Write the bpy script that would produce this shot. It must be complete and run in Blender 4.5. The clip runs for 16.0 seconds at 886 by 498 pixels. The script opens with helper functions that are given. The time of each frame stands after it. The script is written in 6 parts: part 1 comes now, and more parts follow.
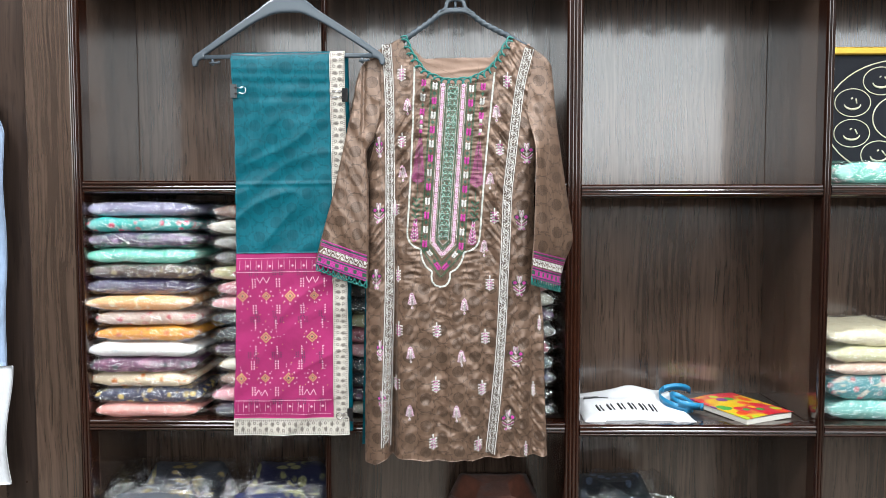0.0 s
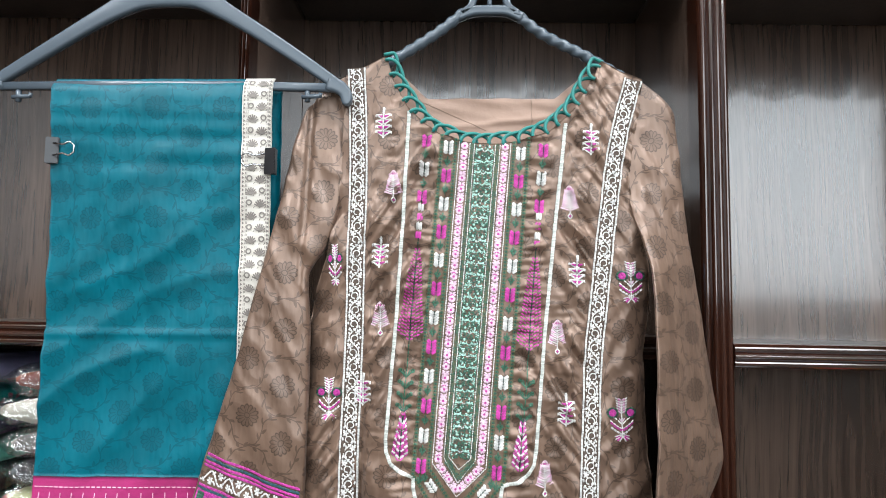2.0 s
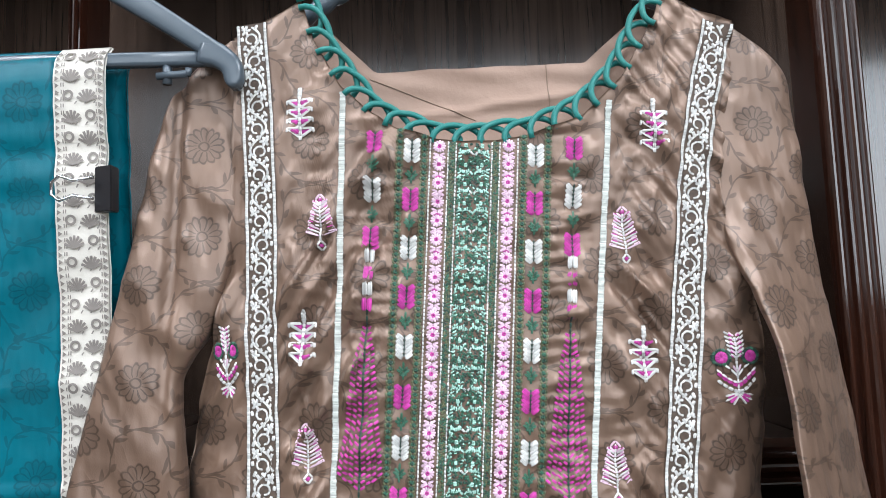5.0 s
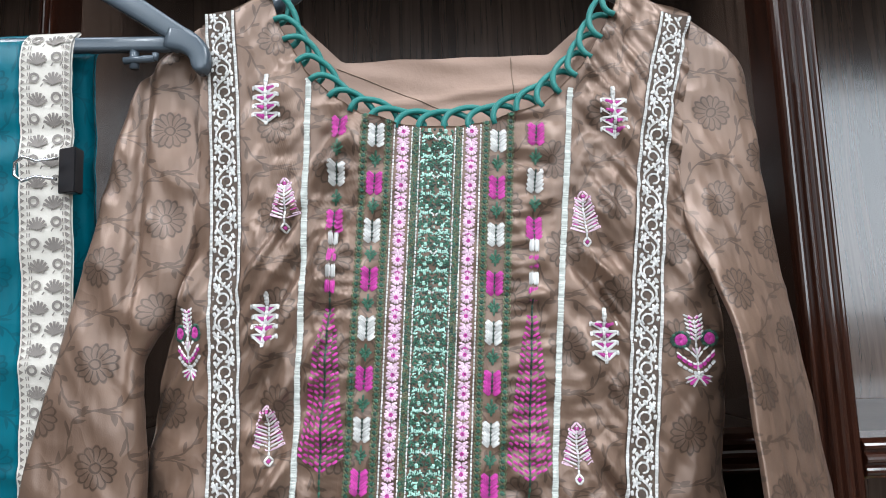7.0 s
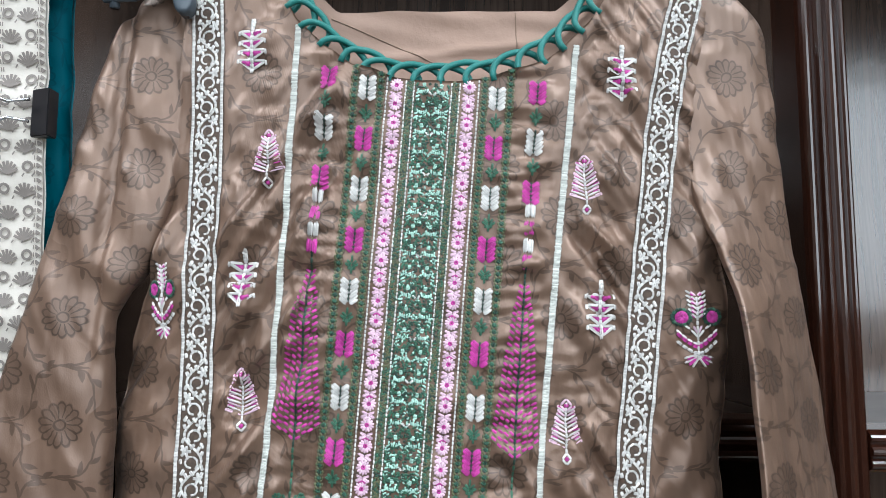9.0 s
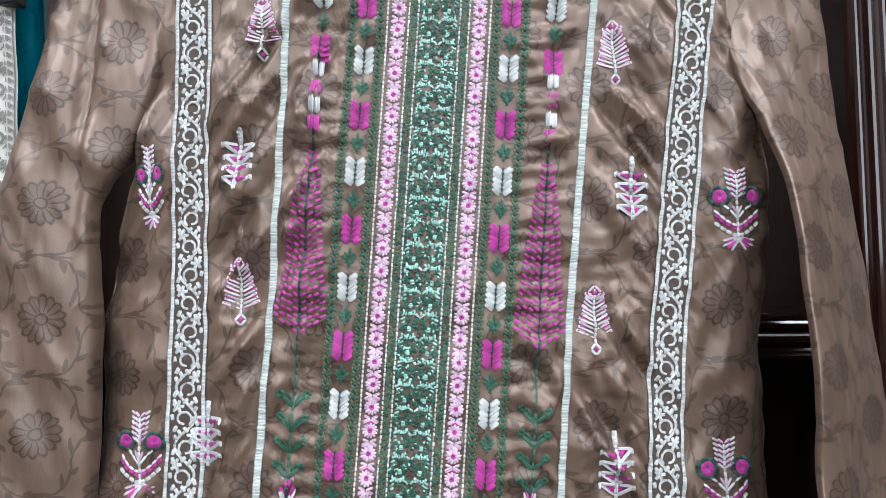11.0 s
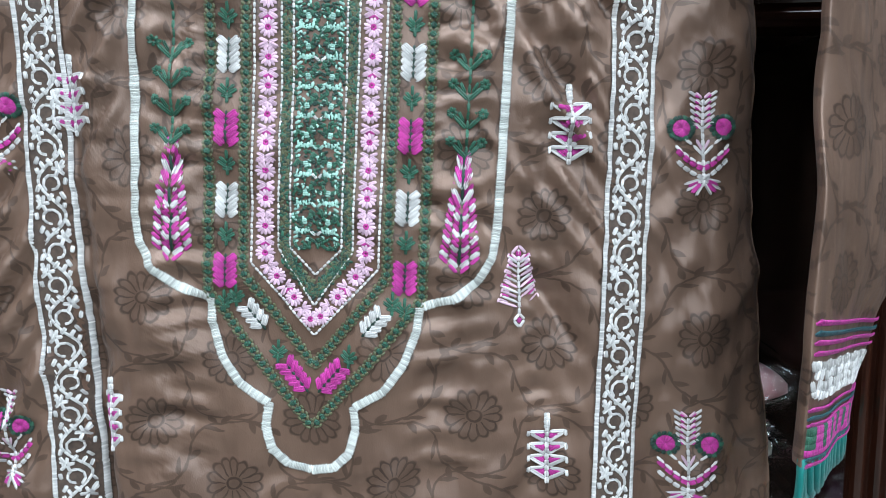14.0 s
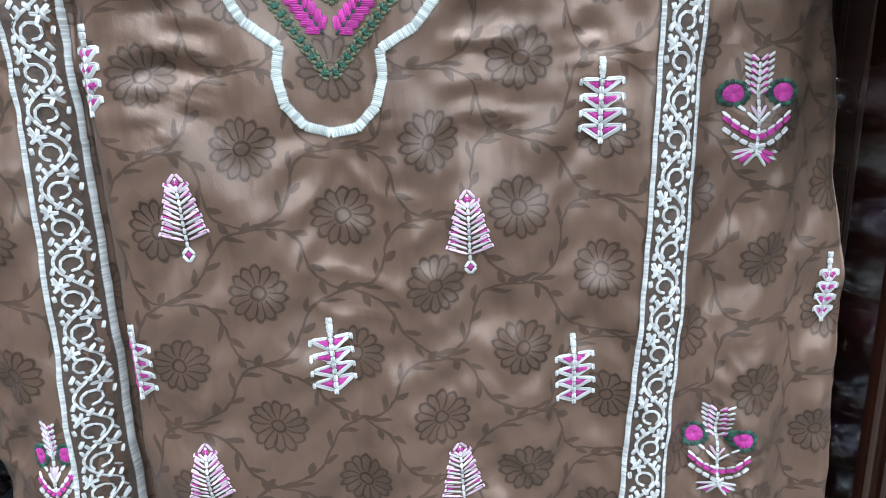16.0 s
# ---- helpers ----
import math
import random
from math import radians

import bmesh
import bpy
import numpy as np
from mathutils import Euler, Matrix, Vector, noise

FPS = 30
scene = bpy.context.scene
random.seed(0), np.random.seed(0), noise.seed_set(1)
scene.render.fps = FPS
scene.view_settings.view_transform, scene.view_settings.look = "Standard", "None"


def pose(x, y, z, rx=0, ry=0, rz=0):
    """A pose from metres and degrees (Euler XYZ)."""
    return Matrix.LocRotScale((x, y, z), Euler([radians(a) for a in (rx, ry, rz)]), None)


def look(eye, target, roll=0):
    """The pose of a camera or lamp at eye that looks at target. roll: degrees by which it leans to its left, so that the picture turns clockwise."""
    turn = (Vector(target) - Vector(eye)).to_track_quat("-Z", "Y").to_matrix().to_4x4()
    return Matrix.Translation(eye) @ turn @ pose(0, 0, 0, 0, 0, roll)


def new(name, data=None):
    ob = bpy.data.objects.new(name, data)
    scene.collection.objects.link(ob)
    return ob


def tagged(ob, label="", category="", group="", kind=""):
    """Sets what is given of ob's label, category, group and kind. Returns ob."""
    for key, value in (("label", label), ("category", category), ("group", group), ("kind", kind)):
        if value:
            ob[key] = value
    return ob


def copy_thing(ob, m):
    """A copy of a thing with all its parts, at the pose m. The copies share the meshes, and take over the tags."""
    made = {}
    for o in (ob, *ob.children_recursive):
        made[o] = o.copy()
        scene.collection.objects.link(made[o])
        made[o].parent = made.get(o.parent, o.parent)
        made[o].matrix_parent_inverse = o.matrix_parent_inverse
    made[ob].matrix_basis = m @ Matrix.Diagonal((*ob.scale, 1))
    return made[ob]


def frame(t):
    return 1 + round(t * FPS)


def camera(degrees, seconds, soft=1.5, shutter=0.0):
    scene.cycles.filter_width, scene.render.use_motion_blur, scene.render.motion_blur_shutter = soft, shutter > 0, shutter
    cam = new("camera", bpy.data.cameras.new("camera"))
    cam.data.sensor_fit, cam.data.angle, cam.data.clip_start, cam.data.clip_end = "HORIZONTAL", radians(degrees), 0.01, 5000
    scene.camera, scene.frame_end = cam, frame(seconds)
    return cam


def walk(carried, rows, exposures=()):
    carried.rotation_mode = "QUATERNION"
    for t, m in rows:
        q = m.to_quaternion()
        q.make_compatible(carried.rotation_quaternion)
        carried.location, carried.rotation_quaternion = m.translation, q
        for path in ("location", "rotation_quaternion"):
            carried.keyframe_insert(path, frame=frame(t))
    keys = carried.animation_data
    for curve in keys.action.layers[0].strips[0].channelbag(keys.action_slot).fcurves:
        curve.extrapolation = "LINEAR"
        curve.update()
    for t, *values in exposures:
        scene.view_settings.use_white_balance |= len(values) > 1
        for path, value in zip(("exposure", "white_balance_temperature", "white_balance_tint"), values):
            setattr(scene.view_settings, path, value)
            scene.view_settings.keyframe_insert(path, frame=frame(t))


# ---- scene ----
cam = camera(66.0, 16.0, soft=0.4)
PATH = [
    (0, (0.02, -1.522, 1.435), (-0.006, 0.475, 1.326), -0.1),
    (0.5, (-0.018, -1.344, 1.45), (-0.009, 0.656, 1.457), -0.5),
    (1, (-0.016, -1.128, 1.495), (-0.018, 0.872, 1.465), -0.5),
    (1.5, (0.003, -0.909, 1.504), (-0.02, 1.087, 1.615), 1.1),
    (2, (-0.006, -0.751, 1.526), (-0.046, 1.24, 1.716), 1.0),
    (2.5, (-0.038, -0.621, 1.597), (-0.055, 1.362, 1.861), -0.6),
    (3, (-0.047, -0.556, 1.617), (-0.105, 1.425, 1.886), -0.8),
    (3.5, (-0.049, -0.515, 1.611), (-0.094, 1.474, 1.824), -0.8),
    (4, (-0.041, -0.477, 1.606), (0.027, 1.517, 1.742), -1.9),
    (4.5, (-0.023, -0.462, 1.615), (-0.005, 1.527, 1.823), -1.7),
    (5, (0.005, -0.439, 1.603), (-0.012, 1.551, 1.801), -1.9),
    (5.2, (0.015, -0.424, 1.601), (0.033, 1.568, 1.78), -2.5),
    (7.3, (0.02, -0.444, 1.567), (0.042, 1.537, 1.841), -1.5),
    (7.5, (0.019, -0.447, 1.563), (0.058, 1.537, 1.815), -0.2),
    (8, (0.026, -0.452, 1.563), (0.054, 1.533, 1.812), -0.4),
    (8.2, (0.033, -0.448, 1.563), (0.054, 1.538, 1.799), -0.2),
    (10.3, (0.025, -0.363, 1.575), (0.001, 1.626, 1.776), 0.8),
    (10.5, (0.022, -0.361, 1.558), (0.014, 1.63, 1.751), 0.4),
    (11, (0.022, -0.373, 1.518), (0.025, 1.623, 1.649), -0.3),
    (11.5, (0.018, -0.4, 1.486), (0.071, 1.598, 1.579), -0.5),
    (12, (0.005, -0.411, 1.455), (0.091, 1.587, 1.503), 0.2),
    (12.5, (0.005, -0.4, 1.415), (0.053, 1.599, 1.418), -0.4),
    (13, (0.004, -0.404, 1.394), (0.026, 1.596, 1.423), 0.1),
    (13.5, (0.063, -0.337, 1.384), (0.079, 1.663, 1.375), 0.4),
    (14, (0.059, -0.306, 1.416), (0.051, 1.672, 1.125), -1.2),
    (14.5, (0.046, -0.311, 1.4), (-0.086, 1.676, 1.214), -3.9),
    (15, (0.043, -0.312, 1.392), (0.0, 1.675, 1.173), -3.2),
    (15.5, (0.031, -0.294, 1.332), (0.035, 1.686, 1.045), -2.8),
    (16, (0.023, -0.284, 1.296), (0.118, 1.638, 0.749), -2.3),
]
walk(cam, [(t, look(eye, target, roll)) for t, eye, target, roll in PATH],
     [(0, 0.0, 6450, 8), (1, 0.0, 6250, 7), (2, 0.05, 6250, 8), (3.5, -0.02, 6180, 8), (5, -0.15, 6050, 9), (8, -0.28, 6050, 8), (11, -0.36, 5780, 6), (12.5, -0.33, 5680, 5), (14, -0.30, 5680, 5), (15.2, -0.22, 5650, 5), (16, -0.10, 5500, 4)])

# ---- world and lights ----
world = bpy.data.worlds.new("world")
scene.world = world
world.use_nodes = True
world.node_tree.nodes["Background"].inputs[0].default_value = (0.8, 0.88, 1.0, 1)
world.node_tree.nodes["Background"].inputs[1].default_value = 0.06


def area_lamp(place, target, sx, sy, power, colour):
    data = bpy.data.lights.new("ceiling_lamp", "AREA")
    data.shape, data.size, data.size_y, data.energy, data.color = "RECTANGLE", sx, sy, power, colour
    ob = new("ceiling_lamp", data)
    ob.matrix_world = look(place, target)
    return ob


LAMPS = [(-1.25, -0.75), (0.0, -0.75), (1.25, -0.75), (-1.3, -1.55), (1.3, -1.55)]
for lx, ly in LAMPS:
    area_lamp((lx, ly, 3.18), (lx, ly + 0.001, 0), 0.58, 0.58, 13 if ly > -1 else 62, (0.96, 0.98, 1.0))
# added area lamp before the solid south wall, standing for an unseen bright shop front
area_lamp((1.25, -3.28, 2.42), (1.25, 0, 2.42), 5.4, 1.50, 124, (0.90, 0.96, 1.0))


# ---- materials ----
def lin(h):
    """Linear colour from a hex text."""
    v = [int(h[i:i + 2], 16) / 255 for i in (0, 2, 4)]
    return tuple(c / 12.92 if c < 0.04045 else ((c + 0.055) / 1.055) ** 2.4 for c in v)


class Mat:
    """A small builder for node materials."""

    def __init__(self, name, colour=(0.5, 0.5, 0.5), rough=0.6, metal=0.0):
        self.m = bpy.data.materials.new(name)
        self.m.use_nodes = True
        self.t = self.m.node_tree
        self.b = self.t.nodes["Principled BSDF"]
        self.set("Base Color", (*colour, 1))
        self.set("Roughness", rough)
        self.set("Metallic", metal)

    def set(self, socket, value):
        self.b.inputs[socket].default_value = value

    def node(self, kind, **props):
        n = self.t.nodes.new(kind)
        for k, v in props.items():
            n.inputs[k].default_value = v
        return n

    def link(self, a, b):
        self.t.links.new(a, b)

    def to(self, out, socket):
        self.link(out, self.b.inputs[socket])

    def coords(self):
        return self.node("ShaderNodeTexCoord").outputs["Object"]

    def math(self, op, a, b=None, c=None):
        n = self.node("ShaderNodeMath")
        n.operation = op
        for i, v in enumerate((a, b, c)):
            if v is None:
                continue
            if isinstance(v, (int, float)):
                n.inputs[i].default_value = v
            else:
                self.link(v, n.inputs[i])
        return n.outputs[0]

    def step(self, v, lo, hi):
        n = self.node("ShaderNodeMapRange")
        n.interpolation_type = "SMOOTHSTEP"
        self.link(v, n.inputs["Value"])
        n.inputs["From Min"].default_value, n.inputs["From Max"].default_value = lo, hi
        return n.outputs["Result"]

    def mix(self, f, a, b):
        n = self.node("ShaderNodeMix")
        n.data_type = "RGBA"
        for s, v in ((n.inputs[0], f), (n.inputs[6], a), (n.inputs[7], b)):
            if isinstance(v, (int, float)):
                s.default_value = v
            elif isinstance(v, tuple):
                s.default_value = (*v, 1)
            else:
                self.link(v, s)
        return n.outputs[2]

    def noise(self, vec, scale, detail=3.0, rough=0.55):
        n = self.node("ShaderNodeTexNoise", Scale=scale, Detail=detail, Roughness=rough)
        self.link(vec, n.inputs["Vector"])
        return n.outputs["Fac"]

    def scaled(self, vec, s, rot=(0, 0, 0)):
        n = self.node("ShaderNodeMapping")
        n.inputs["Scale"].default_value, n.inputs["Rotation"].default_value = s, rot
        self.link(vec, n.inputs["Vector"])
        return n.outputs["Vector"]

    def bump(self, height, strength, distance):
        n = self.node("ShaderNodeBump")
        n.inputs["Strength"].default_value, n.inputs["Distance"].default_value = strength, distance
        self.link(height, n.inputs["Height"])
        self.to(n.outputs["Normal"], "Normal")
        return n


def thread(name, h, rough=0.5, vary=0.34):
    """Embroidery silk: stitches differ a little from one another."""
    m = Mat(name, lin(h), rough)
    g = m.node("ShaderNodeNewGeometry")
    c = lin(h)
    m.to(m.mix(g.outputs["Random Per Island"], tuple(v * (1 - vary) for v in c), tuple(min(1, v * (1 + vary * 0.6)) for v in c)), "Base Color")
    v = m.coords()
    m.bump(m.noise(m.scaled(v, (1, 1, 1)), 2600, 2), 0.5, 0.0006)
    m.set("Sheen Weight", 0.15)
    return m.m


def woodgrain(name, dark, light, rough, gloss=0.5):
    """Laminate with long upright grain."""
    m = Mat(name, dark, rough)
    v = m.coords()
    warp = m.node("ShaderNodeVectorMath")
    warp.operation = "ADD"
    n0 = m.node("ShaderNodeTexNoise", Scale=3.0, Detail=2.0)
    m.link(m.scaled(v, (2.0, 2.0, 0.6)), n0.inputs["Vector"])
    sc = m.node("ShaderNodeVectorMath")
    sc.operation = "SCALE"
    sc.inputs["Scale"].default_value = 0.06
    m.link(n0.outputs["Color"], sc.inputs[0])
    m.link(v, warp.inputs[0])
    m.link(sc.outputs[0], warp.inputs[1])
    w = warp.outputs[0]
    broad = m.noise(m.scaled(w, (9, 9, 0.5)), 1.0, 4, 0.6)
    fine = m.noise(m.scaled(w, (120, 120, 2.2)), 1.0, 3, 0.6)
    pore = m.noise(m.scaled(w, (260, 260, 5)), 1.0, 2, 0.5)
    f = m.math("ADD", m.math("MULTIPLY", m.step(broad, 0.32, 0.68), 0.55), m.math("MULTIPLY", m.step(fine, 0.3, 0.7), 0.45))
    col = m.mix(f, dark, light)
    col = m.mix(m.math("MULTIPLY", m.step(pore, 0.56, 0.7), 0.6), col, tuple(c * 0.35 for c in dark))
    m.to(col, "Base Color")
    m.to(m.math("ADD", m.math("MULTIPLY", m.noise(v, 6, 4), 0.14), rough - 0.07), "Roughness")
    m.set("Specular IOR Level", gloss)
    m.set("Coat Weight", gloss * 0.6)
    m.set("Coat Roughness", 0.07)
    m.bump(fine, 0.12, 0.0006)
    return m.m


def damask(name, base, print_c, rough, sheen, cell=(0.074, 0.062), fade=0.75, crease=0.5, shine=0.5, metal=0.0):
    """Satin cloth printed tone on tone with round flowers on crossing vines."""
    m = Mat(name, base, rough, metal)
    v = m.coords()
    n0 = m.node("ShaderNodeTexNoise", Scale=9.0, Detail=2.0)
    m.link(v, n0.inputs["Vector"])
    off = m.node("ShaderNodeVectorMath")
    off.operation = "MULTIPLY_ADD"
    m.link(n0.outputs["Color"], off.inputs[0])
    off.inputs[1].default_value = (0.012, 0.012, 0.012)
    m.link(v, off.inputs[2])
    n1 = m.node("ShaderNodeTexNoise", Scale=130.0, Detail=2.0)
    m.link(v, n1.inputs["Vector"])
    off2 = m.node("ShaderNodeVectorMath")
    off2.operation = "MULTIPLY_ADD"
    m.link(n1.outputs["Color"], off2.inputs[0])
    off2.inputs[1].default_value = (0.003, 0.003, 0.003)
    m.link(off.outputs[0], off2.inputs[2])
    sep = m.node("ShaderNodeSeparateXYZ")
    m.link(off2.outputs[0], sep.inputs[0])
    u, w = m.math("DIVIDE", sep.outputs["X"], cell[0]), m.math("DIVIDE", sep.outputs["Z"], cell[1])

    def frac(q, shift):
        return m.math("SUBTRACT", m.math("FRACT", m.math("ADD", q, shift)), 0.5)

    total = None
    for s in (0.0, 0.5):
        fx, fz = m.math("MULTIPLY", frac(u, 10 + s), cell[0]), m.math("MULTIPLY", frac(w, 10 + s), cell[1])
        r = m.math("SQRT", m.math("ADD", m.math("MULTIPLY", fx, fx), m.math("MULTIPLY", fz, fz)))
        a = m.math("ARCTAN2", fz, fx)
        petal = m.math("ABSOLUTE", m.math("SINE", m.math("MULTIPLY", a, 7.0)))
        edge = m.math("ADD", 0.0102, m.math("MULTIPLY", petal, 0.0022))
        ring = m.math("SUBTRACT", 1.0, m.step(m.math("ABSOLUTE", m.math("SUBTRACT", r, edge)), 0.0002, 0.0015))
        rays = m.math("MULTIPLY", m.math("SUBTRACT", 1.0, m.step(petal, 0.3, 0.6)),
                      m.math("MULTIPLY", m.step(r, 0.0034, 0.0042), m.math("SUBTRACT", 1.0, m.step(r, 0.0105, 0.0118))))
        hub = m.math("SUBTRACT", 1.0, m.step(m.math("ABSOLUTE", m.math("SUBTRACT", r, 0.0029)), 0.0003, 0.0011))
        body = m.math("MULTIPLY", m.math("SUBTRACT", 1.0, m.step(r, 0.011, 0.0135)), 0.42)
        f = m.math("MAXIMUM", m.math("MAXIMUM", ring, rays), m.math("MAXIMUM", hub, body))
        total = f if total is None else m.math("MAXIMUM", total, f)
    # two families of vines that cross between the flowers, with pointed leaves on alternate sides
    for sgn in (1, -1):
        d = m.math("ADD", u, m.math("MULTIPLY", w, float(sgn)))
        e = m.math("SUBTRACT", u, m.math("MULTIPLY", w, float(sgn)))
        wob = m.math("ADD", m.math("MULTIPLY", m.math("SINE", m.math("MULTIPLY", e, 2 * math.pi)), 0.10), m.math("MULTIPLY", m.math("SINE", m.math("MULTIPLY", e, 5.1)), 0.05))
        q = frac(m.math("ADD", d, wob), 10.0)
        vine = m.math("SUBTRACT", 1.0, m.step(m.math("ABSOLUTE", q), 0.006, 0.020))
        along_e = m.math("ADD", m.math("MULTIPLY", e, 6.0), 40.0 + 0.3 * sgn)
        alt = m.math("SUBTRACT", m.math("MULTIPLY", m.math("GREATER_THAN", m.math("FRACT", m.math("MULTIPLY", along_e, 0.5)), 0.5), 2.0), 1.0)
        lx = m.math("SUBTRACT", m.math("FRACT", along_e), 0.5)
        lean = m.math("MULTIPLY", alt, m.math("ADD", 0.055, m.math("MULTIPLY", lx, 0.10)))
        wide = m.math("MULTIPLY", m.math("SUBTRACT", 1.0, m.math("MULTIPLY", m.math("MULTIPLY", lx, lx), 4.6)), 0.040)
        leaf = m.step(m.math("SUBTRACT", wide, m.math("ABSOLUTE", m.math("SUBTRACT", q, lean))), 0.0, 0.014)
        total = m.math("MAXIMUM", total, m.math("MAXIMUM", m.math("MULTIPLY", vine, 0.75), m.math("MULTIPLY", leaf, 0.72)))
    worn = m.math("MULTIPLY", total, m.math("ADD", 0.5, m.math("MULTIPLY", m.noise(v, 60, 4), 0.75)))
    tone = m.noise(v, 22, 4)
    ground = m.mix(m.step(tone, 0.3, 0.7), tuple(c * 0.86 for c in base), tuple(c * 1.1 for c in base))
    m.to(m.mix(m.math("MULTIPLY", worn, fade), ground, print_c), "Base Color")
    weave = m.noise(m.scaled(v, (2200, 2200, 900)), 1.0, 1)
    fold = m.noise(m.scaled(v, (62, 62, 15), (0, 0.6, 0)), 1.0, 2, 0.45)
    rumple = m.math("SUBTRACT", 1.0, m.math("ABSOLUTE", m.math("SUBTRACT", m.math("MULTIPLY", m.noise(m.scaled(v, (34, 34, 26), (0, 0.4, 0)), 1.0, 2, 0.4), 4.0), 2.0)))
    h = m.math("ADD", m.math("MULTIPLY", weave, 0.022), m.math("ADD", fold, m.math("MULTIPLY", rumple, 0.22)))
    m.bump(h, crease, 0.006)
    m.set("Sheen Weight", sheen)
    m.set("Sheen Roughness", 0.4)
    m.set("Anisotropic", 0.4)
    m.set("Specular IOR Level", shine)
    return m.m


def cloth(name, h, rough=0.75, vary=0.2, scale=40, crease=0.4):
    c = lin(h)
    m = Mat(name, c, rough)
    v = m.coords()
    m.to(m.mix(m.step(m.noise(v, scale, 4), 0.3, 0.7), tuple(q * (1 - vary) for q in c), tuple(min(1, q * (1 + vary)) for q in c)), "Base Color")
    m.bump(m.math("ADD", m.noise(v, 30, 4), m.math("MULTIPLY", m.noise(v, 900, 2), 0.06)), crease, 0.006)
    m.set("Sheen Weight", 0.1)
    return m.m


def paint(name, h, rough=0.5, vary=0.06):
    c = lin(h)
    m = Mat(name, c, rough)
    v = m.coords()
    m.to(m.mix(m.noise(v, 3, 5), tuple(q * (1 - vary) for q in c), tuple(min(1, q * (1 + vary)) for q in c)), "Base Color")
    m.bump(m.noise(v, 160, 3), 0.12, 0.002)
    return m.m


BROWN = damask("brown_printed_satin", lin("745d4e"), lin("2c211a"), 0.41, 0.03, fade=0.78, crease=0.5, shine=0.6, metal=0.3)
LINING = cloth("brown_inner_cloth", "8a7060", 0.6, 0.08, 12, 0.3)
SEAM = cloth("brown_seam_thread", "77604f", 0.7, 0.1, 200, 0.2)
TEAL = damask("teal_printed_satin", lin("005866"), lin("003a46"), 0.5, 0.0, fade=0.75, crease=0.3, shine=0.25)
PINK = cloth("magenta_printed_cloth", "96185c", 0.8, 0.1, 18, 0.3)
CREAM = cloth("cream_border_cloth", "cbc5bb", 0.7, 0.06, 30, 0.25)
LAM = woodgrain("brown_laminate", lin("2e231d"), lin("5f4d42"), 0.20, 1.0)
DARKWOOD = woodgrain("dark_polished_moulding", lin("1c0f0b"), lin("33190f"), 0.14, 0.8)
SHELFWOOD = woodgrain("dark_shelf_board", lin("1e1613"), lin("3e312a"), 0.3)
PLASTER = paint("white_plaster", "dcdcda", 0.8)
WALLM = paint("brown_wall_panelling", "5c4c42", 0.6)
FLOORM = paint("grey_tile_floor", "7b766e", 0.4)
GREYPLASTIC = Mat("grey_plastic", lin("464f57"), 0.27).m
TEALCORD = thread("teal_cord", "0b6f68", 0.5, 0.1)
WHITE_T = thread("white_thread", "cbc9c5")
CREAM_T = thread("cream_thread", "c4c7c0")
PINK_T = thread("pink_thread", "b53090")
PALE_T = thread("pale_pink_thread", "dab9cb")
GREEN_T = thread("green_thread", "2a5a44")
OLIVE_T = thread("olive_thread", "55573a")
MINT_T = thread("mint_thread", "a4cbbc")
DKGREEN_T = thread("dark_green_thread", "17382c")
STEEL = Mat("steel_wire", (0.55, 0.55, 0.57), 0.22, 1.0).m
BLACK = Mat("black_enamel", (0.012, 0.012, 0.014), 0.3).m


# ---- mesh helpers ----
def mesh(name, verts, faces, mats, idx=None, smooth=True):
    me = bpy.data.meshes.new(name)
    me.from_pydata([tuple(v) for v in verts], [], faces)
    for m in (mats if isinstance(mats, (list, tuple)) else [mats]):
        me.materials.append(m)
    if idx is not None:
        me.polygons.foreach_set("material_index", idx)
    me.polygons.foreach_set("use_smooth", [smooth] * len(me.polygons))
    me.update()
    return me


def part(name, me, parent, label=""):
    ob = new(name, me)
    ob.parent = parent
    if label:
        tagged(ob, label)
    return ob


def thing(name, label, category, group="", kind="", at=(0, 0, 0)):
    ob = new(name)
    ob.location = at
    return tagged(ob, label, category, group, kind)


def box_bm(sx, sy, sz, bevel=0.003, seg=2, centre=(0, 0, 0)):
    bm = bmesh.new()
    bmesh.ops.create_cube(bm, size=1.0)
    bmesh.ops.scale(bm, vec=(sx, sy, sz), verts=bm.verts)
    if bevel:
        bmesh.ops.bevel(bm, geom=bm.edges[:], offset=bevel, segments=seg, profile=0.6, affect="EDGES")
    bmesh.ops.translate(bm, vec=centre, verts=bm.verts)
    return bm


def from_bm(name, bm, mat, smooth=False):
    me = bpy.data.meshes.new(name)
    bm.to_mesh(me)
    bm.free()
    me.materials.append(mat)
    me.polygons.foreach_set("use_smooth", [smooth] * len(me.polygons))
    return me


def slab(name, x0, x1, y0, y1, z0, z1, mat, parent=None, label="", bevel=0.002):
    """A bevelled board between two corners."""
    bm = box_bm(x1 - x0, y1 - y0, z1 - z0, bevel)
    me = from_bm(name, bm, mat)
    c = ((x0 + x1) / 2, (y0 + y1) / 2, (z0 + z1) / 2)
    if parent is None:
        ob = new(name, me)
    else:
        ob = part(name, me, parent, label)
    ob.location = c
    return ob


